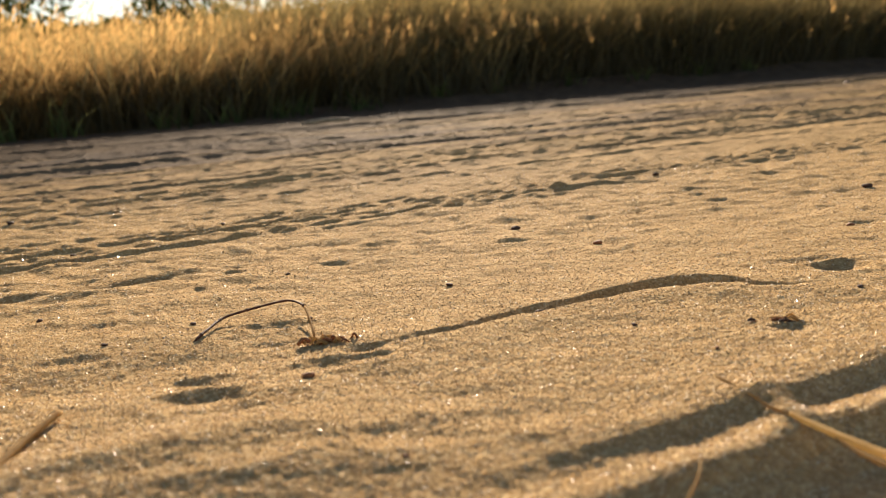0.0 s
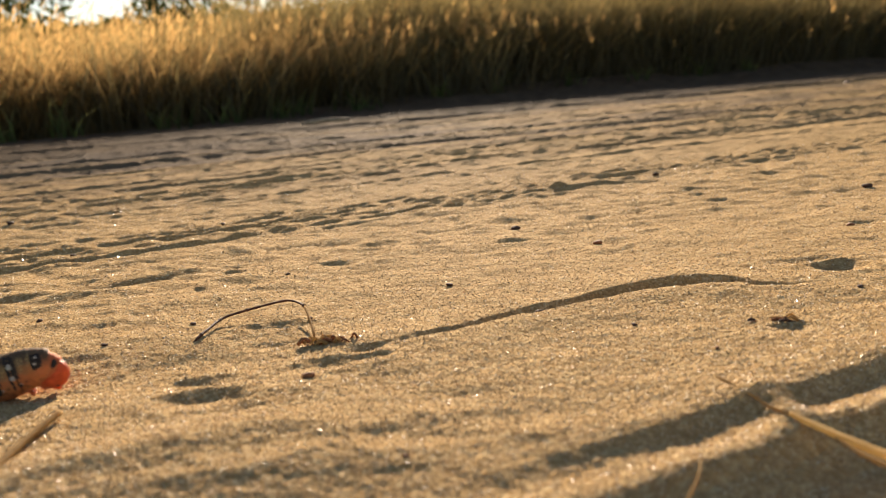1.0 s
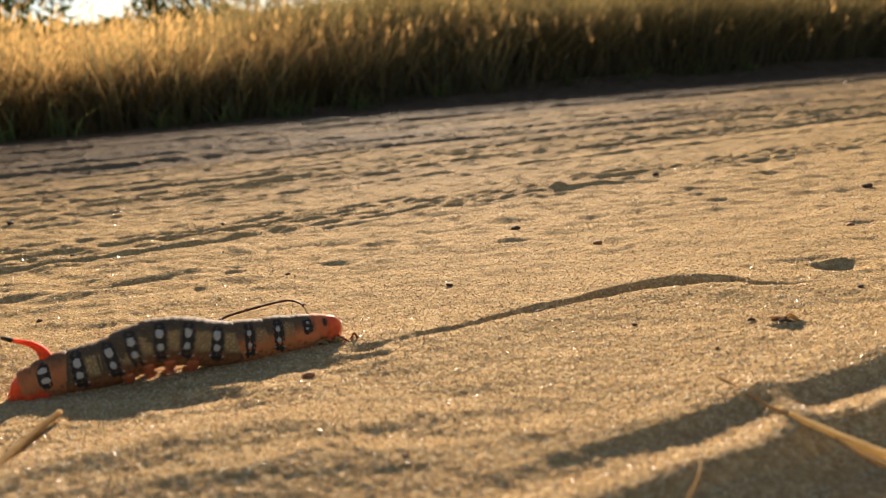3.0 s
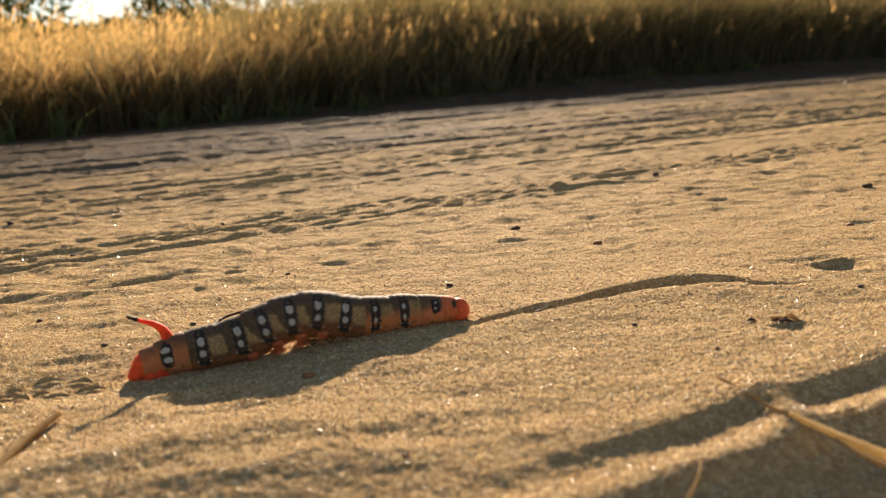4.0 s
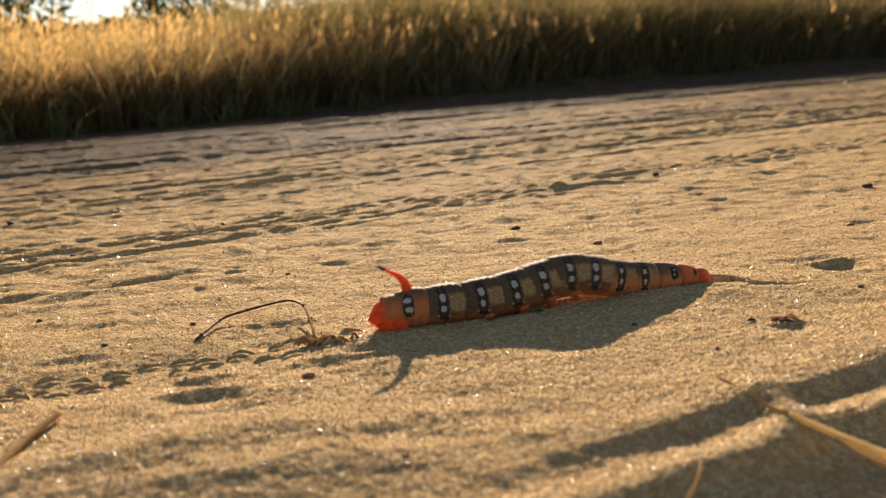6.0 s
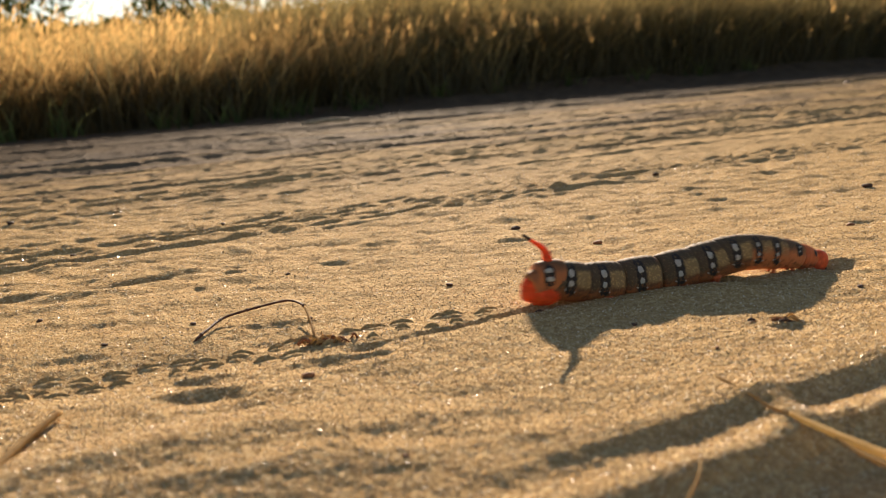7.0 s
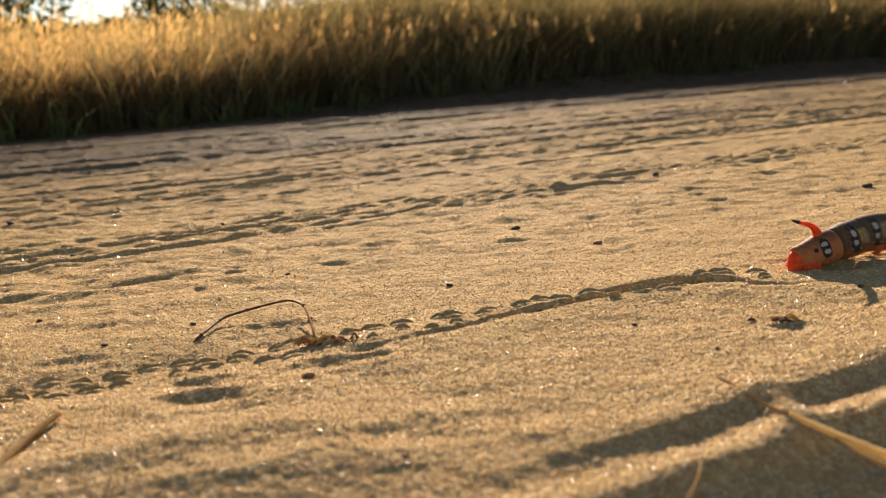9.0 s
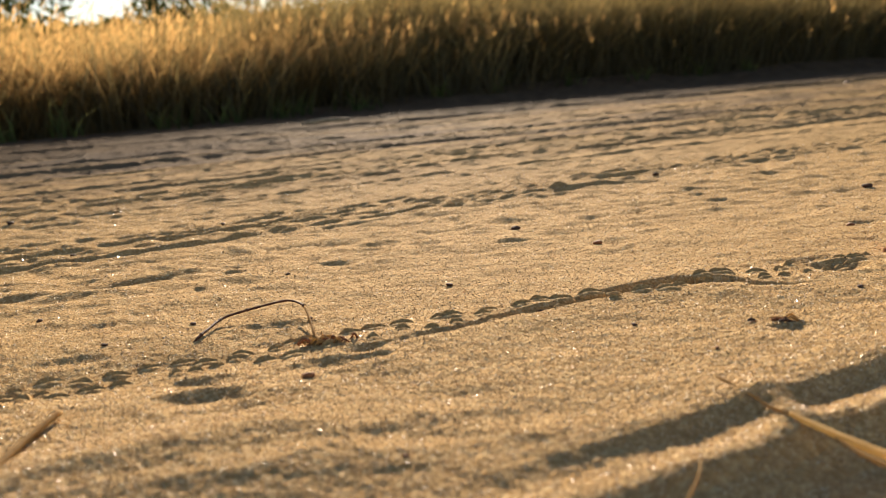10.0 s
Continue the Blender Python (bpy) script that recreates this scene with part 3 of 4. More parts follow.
def build_verge():
    rs = np.random.RandomState(21)
    # low dense turf at the edge, which draws back from the road further along
    u, v = clumped(rs, 12000, -1.4, 6.0, 1.74, 2.9, 0.9, 900, 0.07)
    v += 0.32 + 0.35 * sstep(0.2, 0.8, u) + 0.45 * sstep(0.7, 1.7, u)
    h = (1 + 0.6 * vnoise(u / 0.35, v / 0.35, 72)) * (0.05 + 0.19 * rs.rand(len(u)) ** 1.4) * (0.75 + 0.4 * sstep(1.74, 2.2, v))
    a = blades(rs, u, v, h, 0.0022 + 0.0025 * rs.rand(len(u)), 1.15, 3, None, 1.4)
    u, v = clumped(rs, 18000, -2.0, 8.0, 2.6, 5.0, 1.0, 800, 0.12)
    h = (0.15 + 0.11 * rs.rand(len(u))) * (1 + 0.85 * sstep(0.5, 1.4, u))
    b = blades(rs, u, v, h, 0.003 + 0.003 * rs.rand(len(u)), 1.0, 3, None, 1.4)
    u, v = clumped(rs, 20000, 1.0, 5.5, 2.7, 4.3, 0.8, 900, 0.10)
    h = 0.10 + 0.28 * rs.rand(len(u))
    c = blades(rs, u, v, h, 0.004 + 0.003 * rs.rand(len(u)), 0.9, 2, None, 1.4)
    # a taller, thicker stand near the track's bend
    u, v = clumped(rs, 5500, -1.6, 1.6, 2.05, 3.2, 1.0, 500, 0.09)
    v += 0.25 * sstep(0.3, 1.2, u)
    h = 0.16 + 0.16 * rs.rand(len(u))
    d = blades(rs, u, v, h, 0.0026 + 0.0022 * rs.rand(len(u)), 0.9, 3, None, 1.5)
    # the thick front of the stand further along
    u, v = clumped(rs, 9000, 0.9, 4.6, 2.60, 3.05, 1.0, 500, 0.07)
    g = blades(rs, u, v, (0.30 + 0.18 * rs.rand(len(u))) * (1 + 0.25 * vnoise(u / 0.3, v / 0.3, 74)), 0.0036 + 0.003 * rs.rand(len(u)), 0.8, 3, None, 1.5)
    co, fc, al = join([a[:3], b[:3], c[:3], d[:3], g[:3]])
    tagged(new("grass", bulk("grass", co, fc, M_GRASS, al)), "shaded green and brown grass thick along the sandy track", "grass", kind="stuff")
    # dry grass: a thick front that shades the track before it, then tall stalks with seed heads
    u, v = clumped(rs, 6500, -1.5, 1.1, 2.02, 2.40, 1.0, 500, 0.06)
    v += 0.30 * sstep(0.25, 1.0, u)
    sets = [blades(rs, u, v, (0.16 + 0.09 * rs.rand(len(u))) * (1 + 0.25 * vnoise(u / 0.3, v / 0.3, 73)), 0.0030 + 0.0025 * rs.rand(len(u)), 0.8, 3, None, 1.5)[:3]]
    for n, u0, u1, v0, v1, h0, h1, w in ((11000, -2.2, 9, 2.3, 3.8, 0.17, 0.29, 0.0016), (8000, -4, 14, 3.4, 6.0, 0.24, 0.43, 0.0022), (6500, -6, 20, 6.0, 10.0, 0.34, 0.60, 0.0034), (6000, -8, 40, 10, 22, 0.45, 0.90, 0.006)):
        u, v = clumped(rs, n, u0, u1, v0, v1, 1.0, 420, 0.15)
        keep = rs.rand(n) > (0.95 if v0 < 3 else 0.80) * sstep(0.9, 1.9, u / np.maximum(v, 2.2) * 2.2)
        u, v = u[keep], v[keep]
        n = len(u)
        h = (h0 + (h1 - h0) * rs.rand(n)) * (1 + 0.35 * vnoise(u / 0.9, v / 0.9, 71))
        s = blades(rs, u, v, h, np.full(n, w), 0.85, 3, -0.15, 1.35)
        sets.append(s[:3])
        # each seed head: slim lobes round the stalk's end
        tips, az = s[3], s[4]
        for k in range(4):
            ln = h * (0.07 + 0.06 * rs.rand(n))
            an = az + rs.randn(n) * 1.2
            st = tips - np.stack([np.cos(az) * 0, np.sin(az) * 0, h * 0.045 * k], -1)
            d = np.stack([np.cos(an) * 0.4 + 0.35, np.sin(an) * 0.4, np.full(n, 0.8)], -1)
            e = st + d * ln[:, None]
            sd = np.stack([-np.sin(an), np.cos(an), np.zeros(n)], -1) * (w * 1.5)
            mid = st * 0.5 + e * 0.5
            c = np.stack([st, mid + sd, e, mid - sd], 1).reshape(-1, 3)
            f = np.arange(n)[:, None] * 4 + np.array([0, 1, 2, 3])[None]
            sets.append((c, f, np.full(len(c), 1.0)))
    co, fc, al = join(sets)
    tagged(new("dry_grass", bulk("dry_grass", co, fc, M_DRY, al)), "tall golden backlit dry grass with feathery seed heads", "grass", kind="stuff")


build_verge()


def build_tufts():
    """Single tufts at the road's edge."""
    for i, (u, v, n, h) in enumerate(((0.46, 1.98, 16, 0.07), (0.14, 1.92, 18, 0.08), (0.74, 2.10, 20, 0.07), (1.30, 2.35, 22, 0.07), (2.10, 2.45, 20, 0.06),
                                      (2.65, 2.50, 22, 0.07), (0.98, 2.20, 20, 0.07), (0.26, 1.94, 14, 0.09), (-0.02, 1.90, 12, 0.07), (0.60, 2.04, 16, 0.09), (0.84, 2.22, 14, 0.08), (1.55, 2.45, 18, 0.09), (1.85, 2.48, 16, 0.08), (2.40, 2.50, 18, 0.09))):
        rs = np.random.RandomState(60 + i)
        x, y = road_xy(u, v)
        z = float(sand_height(x, y))
        uu, vv = u + rs.randn(n) * 0.018, v + rs.randn(n) * 0.018
        s = blades(rs, uu, vv, h * (0.5 + 0.7 * rs.rand(n)), np.full(n, 0.0045), 0.9, 4)
        ob = new("grass_tuft", bulk("grass_tuft", s[0] - np.array([x, y, z]), s[1], M_EDGE, s[2]))
        ob.location = (x, y, z)
        tagged(ob, "small green grass tuft at the edge of the sandy track", "grass tuft", "tufts along the verge")


build_tufts()


# ---------- far trees and bushes ----------
def build_tree(name, x, y, tall, wide, seed, label):
    rs = np.random.RandomState(seed)
    base = float(sand_height(x, y))
    root = new(name)
    root.location = (x, y, base)
    trunk_h = tall * 0.30
    pts = [(0, 0, -0.1), (0.05 * wide, 0, trunk_h * 0.5), (-0.02 * wide, 0.03, trunk_h), (0.03 * wide, 0, tall * 0.7)]
    rad = tall * 0.028
    part("trunk", tube_mesh("trunk", pts, [rad * 1.4, rad, rad * 0.8, rad * 0.25], M_BARK, 7), root)
    for k in range(4):
        a = rs.rand() * 6.28
        z0 = trunk_h * (0.6 + 0.25 * k)
        e = (math.cos(a) * wide * 0.32, math.sin(a) * wide * 0.32, z0 + tall * 0.22)
        part("limb", tube_mesh("limb", [(0, 0, z0), (e[0] * 0.5, e[1] * 0.5, z0 + tall * 0.08), e], [rad * 0.6, rad * 0.45, rad * 0.15], M_BARK, 6), root)
    # crown: leaf cards gathered round many small clumps
    nc, per = 46, 70
    c = rs.randn(nc, 3) * np.array([wide * 0.24, wide * 0.24, tall * 0.19]) + np.array([0, 0, tall * 0.60])
    c[:, 2] = np.clip(c[:, 2], tall * 0.12, tall)
    p = (c[:, None] + rs.randn(nc, per, 3) * wide * 0.065).reshape(-1, 3)
    n = len(p)
    d1 = rs.randn(n, 3)
    d1 /= np.linalg.norm(d1, axis=1)[:, None]
    d2 = np.cross(d1, rs.randn(n, 3))
    d2 /= np.linalg.norm(d2, axis=1)[:, None]
    s = wide * 0.022 * (0.6 + 0.8 * rs.rand(n))[:, None]
    co = np.stack([p - d1 * s, p + d2 * s * 0.5, p + d1 * s, p - d2 * s * 0.5], 1).reshape(-1, 3)
    f = np.arange(n)[:, None] * 4 + np.arange(4)[None]
    part("crown", bulk("crown", co, f, M_LEAF, np.repeat(rs.rand(n), 4)), root)
    tagged(root, label, "tree" if tall > 3 else "bush")


for i, (tx, ty, tt, tw) in enumerate(((-11.6, 26, 3.6, 4.0), (-7.4, 30, 4.6, 4.2), (-4.7, 33, 3.8, 2.6), (-2.2, 34, 3.9, 2.8), (-15.5, 34, 4.2, 4.0),
                                      (7.2, 33, 4.6, 3.6), (9.2, 30, 4.2, 3.6), (14.5, 32, 4.6, 4.4), (17.5, 36, 5.0, 4.6), (4.2, 38, 4.4, 3.6))):
    build_tree("tree", tx, ty, tt, tw, 80 + i, "dark green leafy tree far behind the dry grass")


def build_woods():
    """A far belt of scrub whose height changes along it."""
    rs = np.random.RandomState(9)
    nc, per = 1700, 46
    az = np.radians(rs.uniform(-34, 36, nc))
    d = rs.uniform(38, 52, nc)
    top = np.interp(np.degrees(az), [-34, -24, -20, -16, -13, -11, -8, -4, 0, 6, 12.5, 13.6, 15.2, 16.2, 25, 36],
                    [0.085, 0.095, 0.080, 0.090, 0.096, 0.086, 0.084, 0.090, 0.12, 0.13, 0.11, 0.080, 0.080, 0.15, 0.16, 0.15]) * d
    c = np.stack([np.sin(az) * d, np.cos(az) * d, top * (0.02 + 0.9 * rs.rand(nc) ** 0.8)], -1)
    p = (c[:, None] + rs.randn(nc, per, 3) * np.array([0.62, 0.5, 0.22])).reshape(-1, 3)
    n = len(p)
    d1 = rs.randn(n, 3)
    d1 /= np.linalg.norm(d1, axis=1)[:, None]
    d2 = np.cross(d1, rs.randn(n, 3))
    d2 /= np.linalg.norm(d2, axis=1)[:, None]
    s = 0.16 * (0.6 + 0.8 * rs.rand(n))[:, None]
    co = np.stack([p - d1 * s, p + d2 * s * 0.6, p + d1 * s, p - d2 * s * 0.6], 1).reshape(-1, 3)
    f = np.arange(n)[:, None] * 4 + np.arange(4)[None]
    tagged(new("woods", bulk("woods", co, f, M_LEAF, np.repeat(rs.rand(n), 4))), "far dark green belt of scrub behind the grass", "woods", kind="stuff")


build_woods()


# ---------- small things on the sand ----------
def gz(x, y):
    return float(sand_height(x, y))


def lump_mesh(name, size, mat, seed, flat=0.6, sub=2):
    """A small uneven lump."""
    bm = bmesh.new()
    bmesh.ops.create_icosphere(bm, subdivisions=sub, radius=size)
    off = Vector((seed * 3.7, seed * 1.3, seed * 5.1))
    for v in bm.verts:
        k = 1 + 0.55 * noise.noise(v.co / size * 0.9 + off) + 0.2 * noise.noise(v.co / size * 2.6 + off)
        v.co = Vector((v.co.x * k * 1.25, v.co.y * k, v.co.z * k * flat))
    me = bpy.data.meshes.new(name)
    bm.to_mesh(me)
    bm.free()
    me.materials.append(mat)
    me.polygons.foreach_set("use_smooth", [True] * len(me.polygons))
    return me


def build_crumbs():
    for i, (x, y, s, kind) in enumerate(((-0.0274, 0.1752, 0.00095, 1), (-0.1061, 0.2418, 0.0008, 0), (-0.0786, 0.2109, 0.0006, 0), (0.0398, 0.1975, 0.0006, 0),
                                         (0.0974, 0.2175, 0.0007, 0), (0.0268, 0.3420, 0.0014, 0), (0.0495, 0.2988, 0.0013, 1), (-0.0997, 0.9288, 0.0032, 0),
                                         (-0.2066, 0.4548, 0.0014, 0), (0.1768, 0.3893, 0.0018, 0), (0.0513, 0.1760, 0.0004, 1), (0.1310, 0.3002, 0.0010, 1),
                                         (-0.0937, 0.4056, 0.0010, 0), (-0.0074, 0.1310, 0.00045, 1), (0.0216, 0.2160, 0.0009, 0), (0.8114, 1.8762, 0.006, 0),
                                         (-0.1364, 0.3468, 0.0009, 0), (-0.0468, 0.2792, 0.0006, 0), (0.0010, 0.2512, 0.0008, 0), (0.1122, 0.4894, 0.0014, 0),
                                         (0.1350, 0.2120, 0.0010, 1), (-0.0330, 0.2230, 0.0006, 0), (-0.0620, 0.2260, 0.0007, 0))):
        ob = new("pebble" if kind == 0 else "bark_crumb", lump_mesh("crumb", s, M_RUST if kind else M_CRUMB, i + 1, 0.6, 2))
        ob.location = (x, y, gz(x, y) + s * 0.32)
        ob.rotation_euler = (0, 0, i * 1.7)
        tagged(ob, "rust-brown crumb of bark lying on the sand" if kind else "small dark pebble half sunk in the sand", "crumb" if kind else "pebble", "crumbs on the sand")


build_crumbs()


def build_arched_twig():
    """A thin bent stem, both ends in the sand."""
    ax, ay = -0.0576, 0.2079
    root = new("bent_twig")
    root.location = (ax, ay, gz(ax, ay))
    w = [(-0.0004, 0.0010, -0.0006), (0.0005, 0.0025, 0.0006), (0.0017, 0.0075, 0.0012), (0.0036, 0.0155, 0.0018), (0.0078, 0.0188, 0.0024), (0.0129, 0.0213, 0.0030), (0.0176, 0.0232, 0.0034), (0.0206, 0.0214, 0.0033), (0.0231, 0.0175, 0.0029)]
    pts = smooth_line(w, 5)
    part("stem", tube_mesh("stem", pts, [0.00032 + 0.00008 * math.sin(i * 0.9) ** 6 - 0.00008 * i / len(pts) for i in range(len(pts))], M_TWIG, 8), root)
    for k in (7, 14, 21, 39):
        me = lump_mesh("node", 0.00048, M_TWIG, k, 1.0, 1)
        ob = part("node", me, root)
        ob.location = pts[k]
    w2 = smooth_line([w[-1], (0.0253, 0.0089, 0.0019), (0.0272, 0.0004, 0.0006), (0.0276, -0.0016, -0.0008)], 4)
    part("dry_tip", tube_mesh("dry_tip", w2, [0.00026 + 0.00004 * (i % 2) for i in range(len(w2))], M_STALK, 8), root, "pale straw-coloured dry end")
    tagged(root, "thin reddish-brown bent twig arched over the sand", "twig")
    return root


twig = build_arched_twig()


def build_litter(name, x, y, n, size, seed, label, mats):
    """A little heap of dry fibres and flakes."""
    rs = random.Random(seed)
    root = new(name)
    root.location = (x, y, gz(x, y))
    for i in range(n):
        a, r = rs.random() * 6.28, rs.random() ** 0.6 * size
        px, py = math.cos(a) * r * 1.5, math.sin(a) * r * 0.6
        b, l = rs.uniform(-0.7, 0.7), size * rs.uniform(0.3, 0.75)
        p = [(px - math.cos(b) * l / 2, py - math.sin(b) * l / 2, 0.0001), (px, py, size * rs.uniform(0.08, 0.34)), (px + math.cos(b) * l / 2, py + math.sin(b) * l / 2, 0.0001)]
        rad = size * rs.uniform(0.04, 0.10)
        part("fibre", tube_mesh("fibre", smooth_line(p, 4), [rad] * 9, mats[i % len(mats)], 5), root)
    tagged(root, label, "plant litter")


build_litter("litter_heap", -0.0262, 0.2010, 26, 0.0042, 3, "small heap of crumbled dry plant bits by the twig", [M_STALK, M_RUST, M_STALK, M_RUST, M_STALK])
build_litter("dead_leaf", 0.0685, 0.1935, 10, 0.0038, 8, "curled dry leaf scrap lying on the sand", [M_STALK, M_RUST, M_STALK, M_CRUMB])


def build_straw(name, pts, r0, r1, label, mat=None):
    o = Vector(pts[0])
    p = smooth_line([Vector(q) - o for q in pts], 6)
    root = new(name, tube_mesh(name, p, [r0 + (r1 - r0) * i / (len(p) - 1) for i in range(len(p))], mat or M_STRAW, 8))
    root.location = o
    tagged(root, label, "straw", "straws on the sand")


STEM = ((0.0505, 0.1370, 0.0003), (0.0493, 0.1423, 0.0003), (0.0480, 0.1464, 0.0001), (0.0465, 0.1534, 0.0002), (0.0455, 0.1620, -0.0004))
build_straw("straw", [(-0.0701, 0.1270, 0.0006), (-0.0702, 0.1394, 0.0007), (-0.0704, 0.1502, 0.0007), (-0.0696, 0.1615, 0.0010)], 0.00072, 0.00058, "blunt tan straw stalk lying on the sand", M_STALK)
build_straw("straw", [(0.0625, 0.1045, 0.0012), (0.0569, 0.1191, 0.0010), (0.0542, 0.1267, 0.0008), (0.0526, 0.1325, 0.0006), (0.0509, 0.1375, 0.0006)], 0.00072, 0.00040, "pale yellow straw stalk across the rut")
build_straw("straw", [(0.0580, 0.1060, 0.0010), (0.0556, 0.1163, 0.0008), (0.0546, 0.1205, 0.0006), (0.0536, 0.1270, 0.0004)], 0.0005, 0.0003, "thin yellow straw beside the thicker stalk", M_STALK)
build_straw("straw", [(x, y, gz(x, y) + dz + 0.0001) for x, y, dz in STEM], 0.00024, 0.00016, "thin brown stem half buried in the sand", M_STALK)
build_straw("straw", [(0.0275, 0.1100, 0.0000), (0.0311, 0.1166, 0.0006), (0.0335, 0.1239, -0.0002)], 0.00024, 0.00016, "short bent straw bit in the rut", M_STALK)


def build_log():
    me = tube_mesh("branch", smooth_line([(-0.030, -0.02, 0.003), (0, 0.002, 0.006), (0.03, 0.026, 0.005), (0.045, 0.04, 0.004)], 4),
                   [0.003, 0.0038, 0.004, 0.0036, 0.004, 0.0044, 0.004, 0.0036, 0.0036, 0.0034, 0.003, 0.0028, 0.002], M_WOOD, 9)
    ob = new("branch", me)
    ob.location = (-0.19, 1.62, gz(-0.19, 1.62))
    tagged(ob, "short grey weathered branch lying at the track's far edge", "branch")


build_log()

# ---------- the caterpillar ----------
# body stations from rear to head: name, place along the body (0 rear, 1 head), half height, pitch to the next, skin
STATIONS = [("anal_segment", 0.012, 0.0037, 0.0044, M_SKIN_R), ("tail_segment", 0.058, 0.0046, 0.0052, M_SKIN_R),
            ("segment", 0.145, 0.0050, 0.0068, M_SKIN), ("segment", 0.250, 0.0051, 0.0072, M_SKIN), ("segment", 0.350, 0.0052, 0.0072, M_SKIN),
            ("segment", 0.454, 0.0053, 0.0072, M_SKIN), ("segment", 0.556, 0.0053, 0.0073, M_SKIN), ("segment", 0.655, 0.0050, 0.0070, M_SKIN),
            ("segment", 0.745, 0.0047, 0.0062, M_SKIN_F), ("segment", 0.818, 0.0045, 0.0054, M_SKIN_F), ("segment", 0.886, 0.0039, 0.0046, M_SKIN_T),
            ("neck_segment", 0.938, 0.0032, 0.0034, M_SKIN_N), ("head", 0.972, 0.0025, 0.0034, M_RED)]


def ring_radius(i, xi):
    """Half height of station i at xi (-1 rear end, 1 front end), run on into its neighbours."""
    r = STATIONS[i][2]
    nb = STATIONS[min(i + 1, 12)][2] if xi > 0 else STATIONS[max(i - 1, 0)][2]
    a = abs(xi) * 0.62
    base = r * (1 - a) + nb * a
    return base * (1 - 0.095 * abs(xi) ** 3.5) * (1 + 0.020 * math.cos(xi * 5.2 * math.pi))


def seg_point(i, xi, th, lift=0.0):
    """Place on the skin of station i: th is the angle from the back (0) down the left side."""
    r = ring_radius(i, xi) + lift
    half = STATIONS[i][3] * 0.68
    flat = 1.0 if math.cos(th) > 0 else 0.93
    return Vector((xi * half, math.sin(th) * r * 0.90, math.cos(th) * r * flat))


def seg_mesh(i):
    n, m = 15, 30
    vs, fs = [], []
    for a in range(n):
        xi = -1 + 2 * a / (n - 1)
        for b in range(m):
            vs.append(seg_point(i, xi, 2 * math.pi * b / m))
    for a in range(n - 1):
        for b in range(m):
            fs.append((a * m + b, a * m + (b + 1) % m, (a + 1) * m + (b + 1) % m, (a + 1) * m + b))
    fs.append(tuple(range(m - 1, -1, -1)))
    fs.append(tuple((n - 1) * m + b for b in range(m)))
    return mesh_of("segment_skin", vs, fs, STATIONS[i][4])


def disc_mesh(i, xi, th, w, h, lift, mat, square=2.0, seed=0):
    """A raised spot on the skin: w along the body, h round it (half sizes in metres)."""
    r = ring_radius(i, xi)
    half = STATIONS[i][3] * 0.68
    vs, fs, m = [seg_point(i, xi, th, lift)], [], 18
    for k, (s, l) in enumerate(((0.55, 0.95), (0.88, 0.7), (1.0, -0.3))):
        for b in range(m):
            a = 2 * math.pi * b / m
            c, d = math.cos(a), math.sin(a)
            q = (abs(c) ** square + abs(d) ** square) ** (-1 / square) * (1 + 0.26 * noise.noise((c * 1.5 + seed, d * 1.5, seed * 0.7)))
            side = 1 if th > 0 else -1
            vs.append(seg_point(i, xi + c * q * s * w / half, th + side * d * q * s * h / r, lift * l))
    for b in range(m):
        fs.append((0, 1 + b, 1 + (b + 1) % m))
        for k in range(2):
            fs.append((1 + k * m + b, 1 + (k + 1) * m + b, 1 + (k + 1) * m + (b + 1) % m, 1 + k * m + (b + 1) % m))
    me = mesh_of("spot", vs, fs, mat)
    bm = bmesh.new()
    bm.from_mesh(me)
    bmesh.ops.recalc_face_normals(bm, faces=bm.faces)
    bm.to_mesh(me)
    bm.free()
    return me


def leg_mesh(r, length, foot, mat):
    pts = [(0, 0, 0.0012), (0, 0, -length * 0.45), (0, 0, -length * 0.8), (0, 0, -length)]
    return tube_mesh("leg", smooth_line(pts, 3), [r * 1.25, r * 1.15, r * 1.0, r * 0.85, r * 0.75, r * 0.72, r * 0.75, r * 0.9, foot, foot * 0.8], mat, 10)


